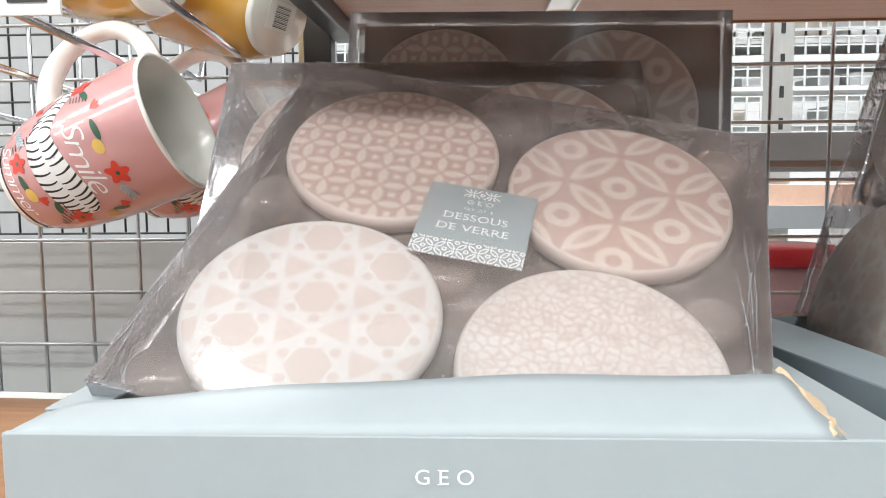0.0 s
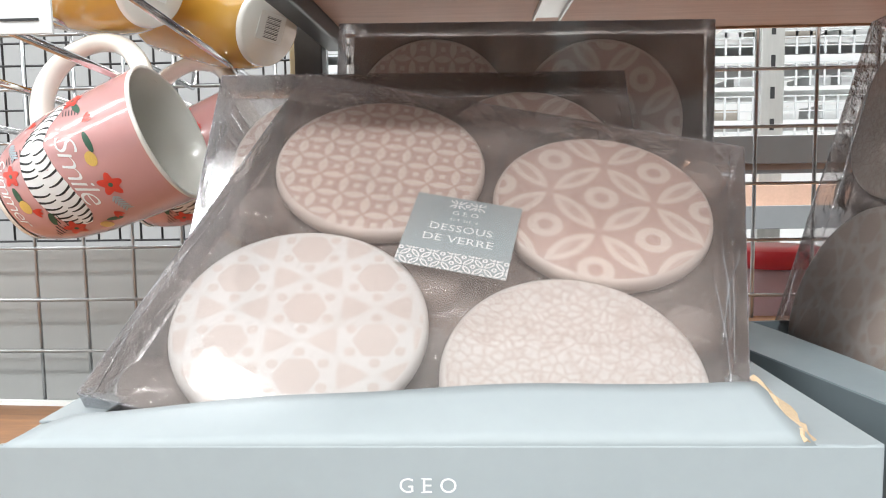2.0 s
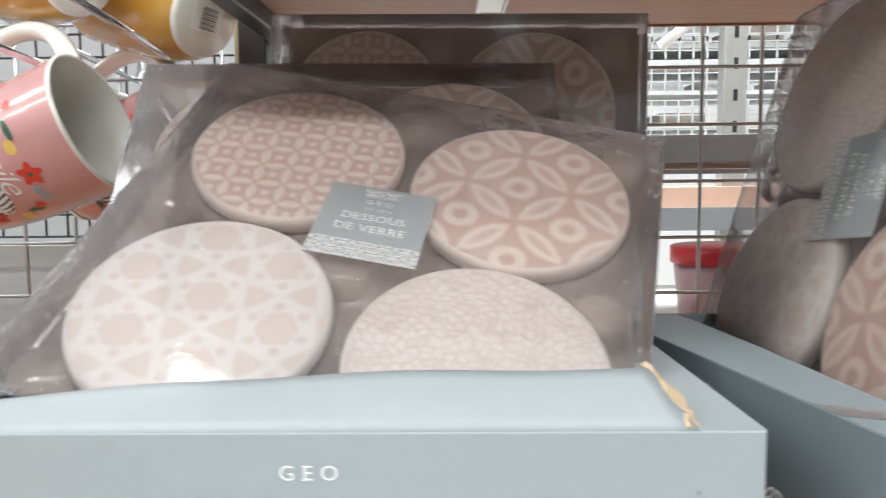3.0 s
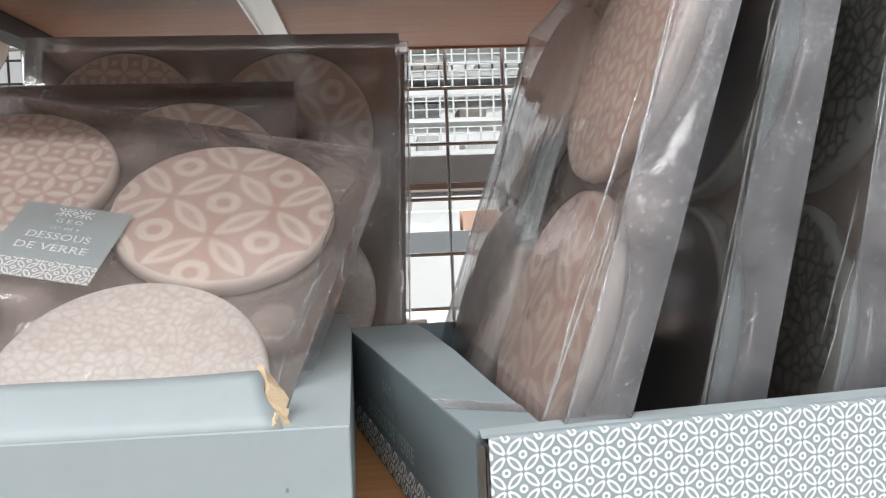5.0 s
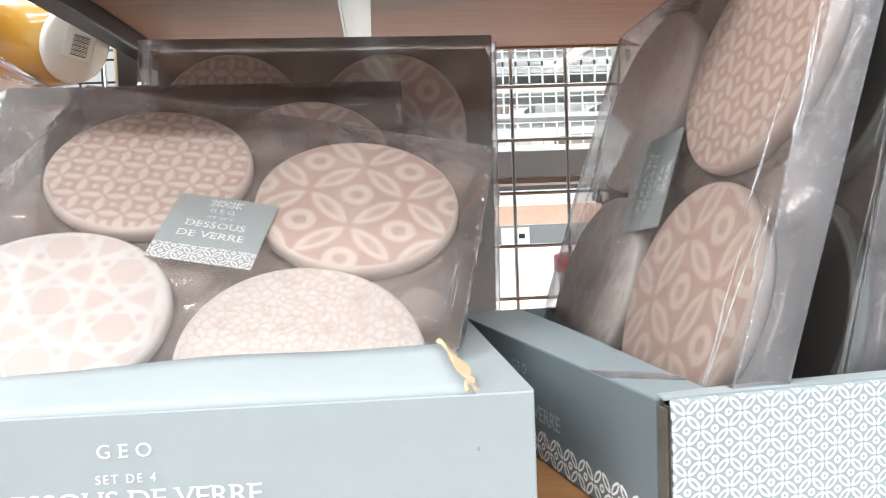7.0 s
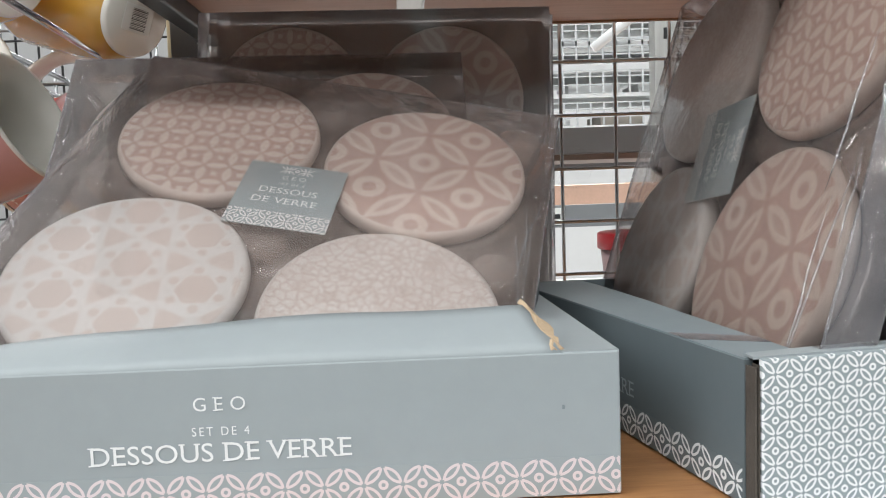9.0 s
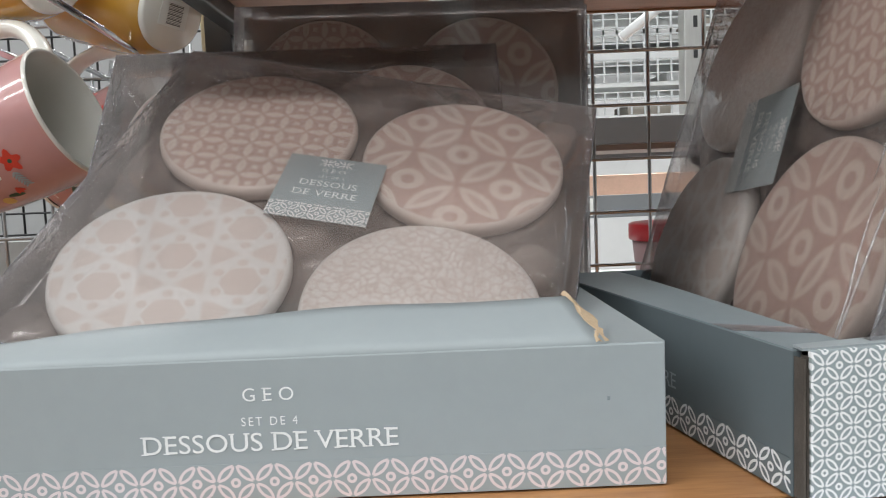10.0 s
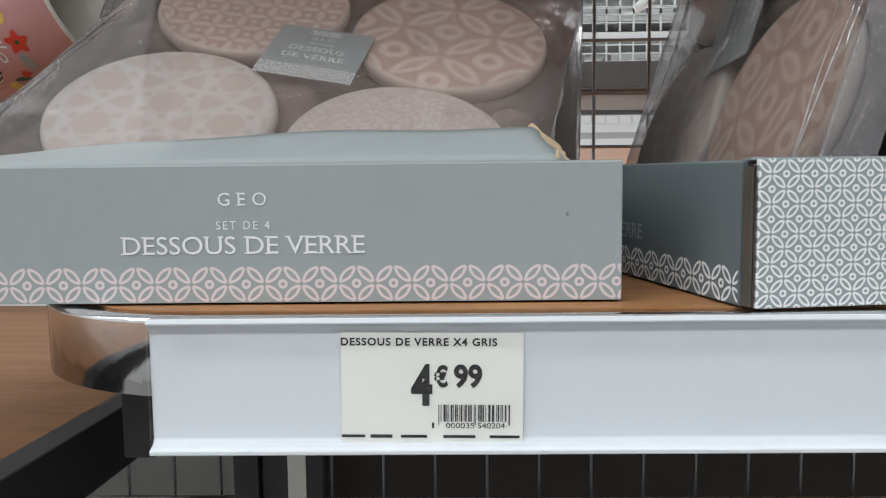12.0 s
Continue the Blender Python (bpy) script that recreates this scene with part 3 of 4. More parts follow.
place(part("bottom", prism([(X0 + 0.0032, 0.0032), (X1 - 0.0042, 0.0032), (0.1255, 0.17), (rim_x(YB) - 0.004, YB), (X0 + 0.0032, YB)], 0.0006, 0.0026), CARD, box), ID)
place(part("side_ledge", side_strip(0.0, 0.0200, 0.0005, YB, ZT - 0.0008, ZT + 0.0002), CARD, box), ID)
place(part("side_ledge", slab(X0, X0 + 0.018, 0.024, YB, ZT - 0.0008, ZT + 0.0002, 0.0003), CARD, box), ID)
place(part("inner_wall", side_strip(0.0175, 0.0025, 0.024, YB, 0.003, ZT - 0.001), CARD, box), ID)


def flap_top(x):
    s = (x - X0) / (0.115 - X0)
    return ZT + 0.0030 + 0.0098 * min(1.0, math.sin(min(1.0, s * 1.25) * math.pi / 2)) - 0.0004 * math.sin(s * 17)


bm, N, cols = bmesh.new(), 40, []
jag = random.Random(2)
for i in range(N + 1):
    x = X0 + (0.1150 - X0) * i / N
    col = []
    for k in range(6):
        f = k / 5
        xx = x + 0.014 * f * (1 - i / N) ** 3 - 0.0080 * f * (i / N) ** 8 + (0.0016 * (1 - f) + (jag.uniform(-0.001, 0.001) if i == N else 0))
        z = ZT + (flap_top(x) - ZT) * f + 0.0011 * math.sin(f * math.pi)
        col.append(bm.verts.new((xx, 0.0002 + 0.0225 * f, z)))
    col.append(bm.verts.new((x + 0.014 * (1 - i / N) ** 3 - 0.0080 * (i / N) ** 8, 0.0248, flap_top(x) - 0.004)))
    cols.append(col)
for c0, c1 in zip(cols, cols[1:]):
    for k in range(6):
        bm.faces.new((c0[k], c1[k], c1[k + 1], c0[k + 1]))
flap = place(part("front_flap", bm, CARD, box, "bowed folded-in front flap", True), ID)
sol = flap.modifiers.new("thickness", "SOLIDIFY")
sol.thickness, sol.offset = 0.0012, -1
bm = bmesh.new()
prev = None
for k in range(15):
    f = k / 14
    y = 0.001 + 0.0245 * f
    z = ZT + (flap_top(0.115) - ZT) * f + 0.0008
    w = 0.0030 + 0.0032 * math.sin(f * math.pi) + jag.uniform(-0.0008, 0.0008)
    xm = 0.1150 - 0.0078 * f + jag.uniform(-0.0006, 0.0006)
    row = [bm.verts.new((xm - 0.0010, y, z - 0.0004)), bm.verts.new((xm + 0.0005, y, z + 0.0012 * jag.random())), bm.verts.new((xm + w, y, z - 0.0022 - 0.002 * f * jag.random()))]
    if prev:
        for a in range(2):
            bm.faces.new((prev[a], prev[a + 1], row[a + 1], row[a]))
    prev = row
torn = place(part("torn_edge", bm, KRAFT, box, "ragged brown torn cardboard edge"), ID)
sol = torn.modifiers.new("thickness", "SOLIDIFY")
sol.thickness = 0.0006
m = frame_of(((X0 + X1) / 2, -0.0002, 0.0075), (1, 0, 0), (0, 0, 1))
place(part("printed_border", slab((X0 - X1) / 2 + 0.0005, (X1 - X0) / 2 - 0.0005, -0.0066, 0.0066, -0.0001, 0.0001), BORDER, box, "pink petal border print"), m)
box_writing(box, frame_of((0.0030, -0.0003, 0.0215), (1, 0, 0), (0, 0, 1)))

place(part("dent", slab(0.1172, 0.1181, -0.0003, 0.0, 0.0308, 0.0322, 0.0001), CARD_MID, box, "small dark dent"), ID)

A = Vector((0.1738, -0.0192, 0))
along = Vector((0.990, 0.142, 0)).normalized()
side = Vector((-0.2185, 0.976, 0)).normalized()
out = Vector((-side.y, side.x, 0))
H2, W2, L2 = 0.0485, 0.296, 0.214
box2 = thing("display_box", pose(0.31, 0.12, 0), "grey and white petal-print cardboard display tray", "display box", "display boxes")


def at2(u, v):
    """A spot of the second tray: u along its front, v back along its side."""
    p = A + along * u + side * v
    return (p.x, p.y)


def skewed(pts, z0, z1):
    return prism([at2(u, v) for u, v in pts], z0, z1)


place(part("side_panel", skewed([(0, 0.004), (0.003, 0.004), (0.003, L2), (0, L2)], 0.0008, H2), CARD_SHADED, box2, "grey side panel with shade in its colour"), ID)
# ledge colour sits between the lit card and the shade-darkened side
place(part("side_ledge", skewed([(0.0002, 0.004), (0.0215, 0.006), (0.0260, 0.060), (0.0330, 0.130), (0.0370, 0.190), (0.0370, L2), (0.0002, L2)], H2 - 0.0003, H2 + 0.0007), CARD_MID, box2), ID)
place(part("inner_wall", skewed([(0.0200, 0.018), (0.0220, 0.018), (0.0370, 0.190), (0.0350, 0.190)], 0.003, H2 - 0.0005), CARD, box2), ID)
place(part("front_ledge", skewed([(0.0005, 0.0002), (W2, 0.0002), (W2, 0.0080), (0.0300, 0.0085), (0.0018, 0.0065)], H2 + 0.0009, H2 + 0.0017), CARD, box2), ID)
place(part("bottom", skewed([(0.0034, 0.006), (W2 - 0.004, 0.006), (W2 - 0.004, L2 - 0.001), (0.0034, L2 - 0.001)], 0.0006, 0.0026), CARD, box2), ID)
place(part("back_panel", skewed([(0, L2 + 0.0004), (W2, L2 + 0.0004), (W2, L2 + 0.0034), (0, L2 + 0.0034)], 0.0008, H2), CARD_SHADED, box2), ID)
place(part("side_panel", skewed([(W2 - 0.003, 0.004), (W2, 0.004), (W2, L2), (W2 - 0.003, L2)], 0.0008, H2), CARD_SHADED, box2), ID)
mf = frame_of(A + along * (W2 / 2) + Vector((0, 0, 0.0252)), along, (0, 0, 1)) @ pose(0, 0, 0.0012)
place(part("front_panel", slab(-W2 / 2 + 0.0022, W2 / 2, -0.0245, 0.0245, -0.0012, 0.0012, 0.0004), GEO_FRONT, box2, "white petal-print front panel"), mf)
place(part("inner_front", skewed([(0.006, 0.0025), (W2 - 0.004, 0.0025), (W2 - 0.004, 0.0050), (0.006, 0.0050)], 0.003, H2 - 0.001), CARD, box2), ID)
# thin flaps in the open corner, coloured as its shaded recess
bm = skewed([(0.0002, -0.0010), (0.0009, -0.0012), (0.0012, 0.0036), (0.0003, 0.0038)], 0.0012, 0.0470)
for u, v0, top in ((0.0013, -0.0016, 0.0440), (0.0018, -0.0006, 0.0476)):
    more = skewed([(u, v0), (u + 0.0003, v0), (u + 0.0006, 0.0030), (u + 0.0002, 0.0030)], 0.0012, top)
    me = bpy.data.meshes.new("joined")
    more.to_mesh(me)
    more.free()
    bm.from_mesh(me)
    bpy.data.meshes.remove(me)
place(part("corner_recess", bm, RECESS_DARK, box2, "open tray corner with recess shade in its colour"), ID)
place(part("tape", skewed([(-0.0002, 0.036), (-0.0002, 0.050), (0.024, 0.032), (0.0225, 0.022)], H2 + 0.0008, H2 + 0.0011), FILM_SIDE, box2, "strip of clear tape"), ID)
mw = frame_of(A + side * 0.1195 + out * 0.0003 + Vector((0, 0, 0.0207)), -side, (0, 0, 1))
# white lettering, dimmed to go with the shade painted on this side
box_writing(box2, mw, surface("shaded_print", (0.34, 0.38, 0.40), 0.5))
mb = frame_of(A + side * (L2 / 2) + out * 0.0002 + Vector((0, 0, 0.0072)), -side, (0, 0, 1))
place(part("printed_border", slab(-L2 / 2 + 0.003, L2 / 2 - 0.005, -0.0062, 0.0062, -0.0001, 0.0001), BORDER_SHADED, box2, "white petal border print"), mb)


# ---- coasters and their clear packs ----
def coaster_mesh(radius, material, thick=0.0098):
    r, t = radius, thick
    prof = [(0, -t), (r - 0.004, -t), (r - 0.0015, -t + 0.0012), (r, -t + 0.0035), (r, -0.0032), (r - 0.0006, -0.0014), (r - 0.0018, -0.0004), (r - 0.0035, 0), (0, 0)]
    return mesh_of(lathe(prof, 72), material, True)


MESHES = {}


def coaster(m, material, label, group):
    key = material.name
    if key not in MESHES:
        MESHES[key] = coaster_mesh(0.0503, material)
    ob = new("coaster", MESHES[key])
    ob.matrix_basis = m
    return tagged(ob, label, "coaster", group)


def rimmed_coaster(m, label, group):
    """Dark-faced coaster with a pale rim line and a sage side."""
    c = thing("coaster", m, label, "coaster", group)
    part("side", lathe([(0.0470, -0.0100), (0.0495, -0.0094), (0.0508, -0.006), (0.0508, -0.003), (0.0500, -0.001)], 64), G_SAGE, c, "sage green glazed side", True)
    part("rim", lathe([(0.0500, -0.001), (0.0494, -0.0001), (0.0482, 0.0001), (0.0476, -0.0005)], 64), RIM, c, "pale unglazed rim line", True)
    part("face", lathe([(0.0476, -0.0005), (0.0460, -0.0009), (0, -0.0009)], 64), G_DARK, c, "charcoal glazed face", True)
    part("underside", lathe([(0.0470, -0.0100), (0, -0.0100)], 64), RIM, c, "", True)
    return c


SMALL = "round pink coaster with small pale petal print"
BOLD = "round pink coaster with bold petals and rings"
STAR = "round pale pink coaster with white star lattice"
LEAF = "round pale pink coaster with fine leaf scatter"


def film_panel(name, parent, x0, x1, y0, y1, z0, z1, seed, material, sag=0.0012, step=0.016):
    """A thin sheet, slightly buckled, in the pack's own frame."""
    rnd = random.Random(seed)
    spans = [x1 - x0, y1 - y0, z1 - z0]
    thin = spans.index(min(spans))
    u, v = [i for i in range(3) if i != thin]
    lo = [x0, y0, z0]
    nu, nv = max(2, int(spans[u] / step)), max(2, int(spans[v] / step))
    px, py = rnd.uniform(0, 9), rnd.uniform(0, 9)
    bm = bmesh.new()
    sheets = []
    for off in (0.0, 0.0003):
        rows = []
        for i in range(nu + 1):
            row = []
            for j in range(nv + 1):
                p = list(lo)
                p[u] += spans[u] * i / nu
                p[v] += spans[v] * j / nv
                edge = math.sin(math.pi * i / nu) * math.sin(math.pi * j / nv)
                p[thin] += off + sag * edge * noise.noise((px + i * 0.45, py + j * 0.45, seed * 0.37))
                row.append(bm.verts.new(p))
            rows.append(row)
        sheets.append(rows)
        for a, b in zip(rows, rows[1:]):
            for j in range(nv):
                bm.faces.new((a[j], b[j], b[j + 1], a[j + 1]))
    return part(name, bm, material, parent, "", True)


def tag_card(pack, m):
    card = place(part("tag_card", slab(-0.0238, 0.0238, -0.0120, 0.0228, -0.0003, 0), TAG_GREY, pack, "grey printed paper tag"), m)
    band = part("tag_band", slab(-0.0238, 0.0238, -0.0225, -0.0121, -0.0003, 0), TAG_BAND, card, "white petal band")
    part("tag_crest", moved(slab(-0.0080, 0.0080, -0.0026, 0.0026, 0, 0.0001), pose(0, 0.0182, 0.0002)), TAG_BAND, card)
    for words, w, h, y, sp in (("GEO", 0.0115, 0.0026, 0.0125, 1.6), ("SET DE 4", 0.0125, 0.0016, 0.0078, 1.3), ("DESSOUS", 0.0275, 0.0040, 0.0025, 1.05), ("DE VERRE", 0.0305, 0.0040, -0.0045, 1.05)):
        part("writing", moved(serif_bm(words, w, h, sp), pose(0, y, 0.0003)), INK, card)
    return card


def clear_pack(m, centre, turn, w, h, spots, label, seed, designs, card=None, group="coaster packs", depth=0.019, sheet=None, turns=(0, 0, 0, 0)):
    """A clear pack with four coasters on a blister tray. m: the frame of the coasters' faces; spots: their places in it."""
    box_m = m @ pose(centre[0], centre[1], 0, 0, 0, turn)
    p = thing("coaster_pack", box_m, label, "coaster pack", group)
    x, y, zf, zb = w / 2, h / 2, 0.0045, 0.0045 - depth
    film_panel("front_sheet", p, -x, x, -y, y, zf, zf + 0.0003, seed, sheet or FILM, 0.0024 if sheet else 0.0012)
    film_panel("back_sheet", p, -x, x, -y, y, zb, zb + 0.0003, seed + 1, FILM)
    film_panel("side_sheet", p, -x, -x + 0.0003, -y, y, zb, zf, seed + 2, FILM_SIDE, 0.004, 0.007)
    film_panel("side_sheet", p, x - 0.0003, x, -y, y, zb, zf, seed + 3, FILM_SIDE, 0.004, 0.007)
    film_panel("top_sheet", p, -x, x, y - 0.0003, y, zb, zf, seed + 4, FILM_SIDE, 0.0015, 0.007)
    film_panel("bottom_sheet", p, -x, x, -y, -y + 0.0003, zb, zf, seed + 5, FILM_SIDE, 0.004, 0.007)
    bm = tube(((-x, -y, zf), (-x, y, zf), (x, y, zf), (x, -y, zf), (-x, -y, zf)), 0.0005, 6)
    part("folded_edge", bm, FILM_SIDE, p, "creased fold along the front")
    rnd = random.Random(seed * 3 + 1)
    # scattered creases, pale so that they read as highlights
    for k in range(16 if sheet else 11):
        edge = -1 if k % 2 else 1
        cx, cy = edge * (x - rnd.uniform(0.001, 0.030 if sheet else 0.009)), rnd.uniform(-0.9 * y, 0.9 * y)
        span, lean, bow = rnd.uniform(0.008, 0.055), rnd.uniform(-0.16, 0.16), rnd.uniform(-0.0015, 0.0015)
        line = [(max(-x, min(x, cx + s * span * lean + bow * math.sin(s * 5) + rnd.uniform(-0.0003, 0.0003))), max(-y, min(y, cy + s * span)), zf + 0.0006) for s in (-1, -0.6, -0.2, 0.2, 0.6, 1)]
        strand = tube(line, [0.00008, 0.0003, 0.00045, 0.0004, 0.00025, 0.00008], 5)
        part("crease", strand, CREASE, p, "film crease with its glint in the colour", True)
    inv = box_m.inverted() @ m
    bm = slab(-x + 0.003, x - 0.003, -y + 0.003, y - 0.003, -0.0125, -0.0119)
    for sx, sy in spots:
        c = inv @ Vector((sx, sy, 0))
        ring = lathe([(0.0535, -0.0119), (0.0530, -0.0075), (0.0522, -0.0072), (0.0520, -0.0119)], 40)
        moved(ring, Matrix.Translation((c.x, c.y, 0)))
        nub = moved(lathe([(0.0125, -0.0119), (0.0115, -0.0045), (0.0095, -0.0035), (0, -0.0032)], 28), Matrix.Translation((c.x + 0.043, c.y + 0.040, 0)))
        nub2 = moved(lathe([(0.0125, -0.0119), (0.0115, -0.0045), (0.0095, -0.0035), (0, -0.0032)], 28), Matrix.Translation((c.x - 0.043, c.y - 0.040, 0)))
        for extra in (ring, nub, nub2):
            me = bpy.data.meshes.new("joined")
            extra.to_mesh(me)
            extra.free()
            bm.from_mesh(me)
            bpy.data.meshes.remove(me)
    part("blister_tray", bm, TRAY, p, "clear blister tray with a painted warm veil", True)
    if card:
        tag_card(p, m @ pose(card[0], card[1], 0.0022, 0, 0, card[2]))
    for (sx, sy), (design, words), k in zip(spots, designs, range(4)):
        mm = m @ pose(sx, sy, 0, 0, 0, turns[k])
        if design == "rimmed":
            rimmed_coaster(mm, words, "coasters in packs")
        else:
            coaster(mm, design, words, "coasters in packs")
    return p


PINKS = [(G_SMALL, SMALL), (G_BOLD, BOLD), (G_STAR, STAR), (G_LEAF, LEAF)]
# the pack lying in front, tilted on the box
mA = frame_of((0.0120, 0.1132, 0.1043), (0.9963, -0.0014, -0.0855), (0.0545, 0.7808, 0.6224))
clear_pack(mA, (0.0026, -0.0138), -10.0, 0.228, 0.2135, [(-0.0422, 0.0478), (0.0628, 0.0283), (-0.0602, -0.0539), (0.0462, -0.0708)],
           "clear plastic pack of four pink coasters lying tilted in the box", 11, PINKS, (-0.0010, -0.0021, -8.0))
mB = frame_of((-0.0016, 0.1607, 0.0992), (0.9998, 0.0149, -0.0126), (0.0012, 0.5972, 0.8021))
clear_pack(mB, (-0.0097, -0.0020), 0.4, 0.2257, 0.215, [(-0.0603, 0.0475), (0.0469, 0.0470), (-0.0603, -0.0570), (0.0469, -0.0570)], "clear plastic pack of pink coasters leaning behind another pack", 23, PINKS)
C_SPOTS = [(-0.0653, 0.0505), (0.0391, 0.0481), (-0.0653, -0.0540), (0.0391, -0.0540)]
mC = frame_of((0.0536, 0.2587, 0.1151), (0.9974, -0.0718, -0.0118), (0.0218, 0.1402, 0.9899))
pack_c = clear_pack(mC, (-0.0100, -0.0010), -0.8, 0.2305, 0.218, C_SPOTS, "clear plastic pack of pink coasters standing upright at the back", 37, PINKS)
tab = place(part("hang_tab", moved(lathe([(0, 0.0003), (0.0135, 0.0003), (0.014, 0), (0.0135, -0.0003), (0, -0.0003)], 28), pose(0, 0, 0)), COVER, pack_c, "clear round hang tab"), mC @ pose(0.120, 0.003, -0.006))
mC2 = frame_of((0.0600, 0.2835, 0.1151), (0.9974, -0.0718, -0.0118), (0.0218, 0.1402, 0.9899))
clear_pack(mC2, (-0.0100, -0.0010), -0.8, 0.2305, 0.218, C_SPOTS, "clear plastic pack of pink coasters standing upright at the back", 41, PINKS)

# packs standing on edge in the second box
mD = frame_of((0.2077, 0.0482, 0.0740), (0.0366, -0.9913, -0.1268), (0.3470, -0.1064, 0.9318)) @ pose(-0.0039, -0.0037, 0, 0, 0, 11)
D_SPOTS = [(-0.105, 0.1046), (0.0, 0.1046), (-0.103, 0.0), (0.0, 0.0)]
D_PINKS = [(G_LEAF, LEAF), (G_SMALL, SMALL), (G_STAR, STAR), (G_BOLD, BOLD)]
clear_pack(mD, (-0.0490, 0.0500), 3.0, 0.215, 0.222, D_SPOTS, "clear plastic pack of pink coasters standing on edge", 53, D_PINKS, (-0.0590, 0.0530, -86), sheet=FILM_LOOSE, turns=(0, 25, 0, 16.5))
DARK = [("rimmed", "round charcoal coaster with a pale rim and sage side")] * 4
SPRIG = [(G_SPRIG, "round green coaster with pale sprig print")] * 4
for k, (dx, designs, words) in enumerate(((0.0, DARK, "clear plastic pack of charcoal grey coasters standing on edge"),
                                          (0.045, SPRIG, "clear plastic pack of green sprig coasters standing on edge"),
                                          (0.086, SPRIG, "clear plastic pack of green sprig coasters standing on edge"))):
    mk = frame_of((0.2599 + dx, 0.0482 + 0.006 * k, 0.0716), (0.0350, -0.9989, 0.0309), (0.2216 + 0.01 * k, 0.0379, 0.9744)) @ pose(-0.0241, -0.0100, 0)
    clear_pack(mk, (-0.0500, 0.0515), 0.8 * k, 0.222, 0.226, D_SPOTS, words, 61 + 7 * k, designs)


# ---- mugs on the wire rack ----
MUG_R = [(0.0, 0.0), (0.020, 0.0), (0.0265, 0.0015), (0.0300, 0.005), (0.0335, 0.012), (0.0375, 0.025), (0.0405, 0.045), (0.0420, 0.070), (0.0428, 0.092), (0.0432, 0.1045)]


def mug_radius(z):
    for (r0, z0), (r1, z1) in zip(MUG_R[1:], MUG_R[2:]):
        if z <= z1:
            return r0 + (r1 - r0) * (z - z0) / max(1e-6, z1 - z0)
    return MUG_R[-1][0]


def wrap(bm, phi0, lift=0.0002):
    """Lays a flat print (x along the girth, y along the height) round the mug."""
    bmesh.ops.triangulate(bm, faces=bm.faces)
    bmesh.ops.subdivide_edges(bm, edges=[e for e in bm.edges if e.calc_length() > 0.003], cuts=3)
    for v in bm.verts:
        r = mug_radius(v.co.y)
        a = phi0 + v.co.x / r
        v.co = ((r + lift) * math.cos(a), (r + lift) * math.sin(a), v.co.y)
    return bm


def blob(cx, cy, rx, ry, lobes=0, turn=0.0, n=30):
    pts = []
    for k in range(n):
        a = k * math.tau / n
        q = 1 + (0.28 * math.cos(lobes * a) if lobes else 0)
        x, y = rx * q * math.cos(a), ry * q * math.sin(a)
        pts.append((cx + x * math.cos(turn) - y * math.sin(turn), cy + x * math.sin(turn) + y * math.cos(turn)))
    bm = bmesh.new()
    bm.faces.new([bm.verts.new((x, y, 0)) for x, y in pts])
    return bm


SPINE = [(-0.052, 0.060, 0.0050), (-0.043, 0.053, 0.0068), (-0.034, 0.044, 0.0080), (-0.024, 0.038, 0.0088), (-0.012, 0.0385, 0.0108), (0.002, 0.0405, 0.0122), (0.014, 0.0425, 0.0118), (0.024, 0.0435, 0.0095), (0.031, 0.0440, 0.0040)]


def spine_at(f):
    """A place on the printed animal's curved middle line, with its half width."""
    q = min(max(f, 0.0), 0.9999) * (len(SPINE) - 1)
    i = int(q)
    return [u + (v - u) * (q - i) for u, v in zip(SPINE[i], SPINE[i + 1])]


def animal_print(g, phi0):
    """White striped shape that bends round the girth, with striped legs."""
    bm, prev = bmesh.new(), None
    for k in range(37):
        x, y, w = spine_at(k / 36)
        row = [bm.verts.new((x, y - w, 0)), bm.verts.new((x, y, 0)), bm.verts.new((x, y + w, 0))]
        if prev:
            for j in range(2):
                bm.faces.new((prev[j], prev[j + 1], row[j + 1], row[j]))
        prev = row
    part("striped_patch", wrap(bm, phi0, 0.00012), INK, g, "white striped patch")
    rnd = random.Random(9)
    bm = bmesh.new()

    def stroke(points, width):
        last = None
        for n, (x, y) in enumerate(points):
            t = width * (1 - 0.55 * n / (len(points) - 1))
            row = (bm.verts.new((x - t, y, 0)), bm.verts.new((x + t, y, 0)))
            if last:
                bm.faces.new((last[0], last[1], row[1], row[0]))
            last = row

    for k in range(19):
        f = 0.04 + k * 0.049
        bend = rnd.uniform(0.0016, 0.0034)
        for sign in (1, -1):
            line = []
            for n in range(6):
                u = n / 5
                x, y, w = spine_at(f + 0.012 * sign)
                line.append((x + bend * math.sin(u * 2.2) * (1 if k > 6 else -1), y + sign * w * (1 - 0.93 * u)))
            stroke(line, 0.00085)
    for x0, y0, dx, dy in ((0.026, 0.036, 0.004, -0.012), (0.018, 0.033, 0.013, -0.011), (-0.026, 0.030, 0.002, -0.012), (-0.040, 0.062, 0.004, 0.011)):
        for n in range(6):
            x, y = x0 + dx * n / 5, y0 + dy * n / 5
            stroke([(x - 0.0022, y - 0.0003), (x, y + 0.0002), (x + 0.0022, y - 0.0003)], 0.0007)
            bm.faces.new([bm.verts.new(p) for p in ((x - 0.0024, y - 0.0004, 0), (x + 0.0024, y - 0.0004, 0), (x + 0.0024, y + 0.0003, 0), (x - 0.0024, y + 0.0003, 0))])
    part("dark_stripes", wrap(bm, phi0, 0.00022), BLACK_INK, g)


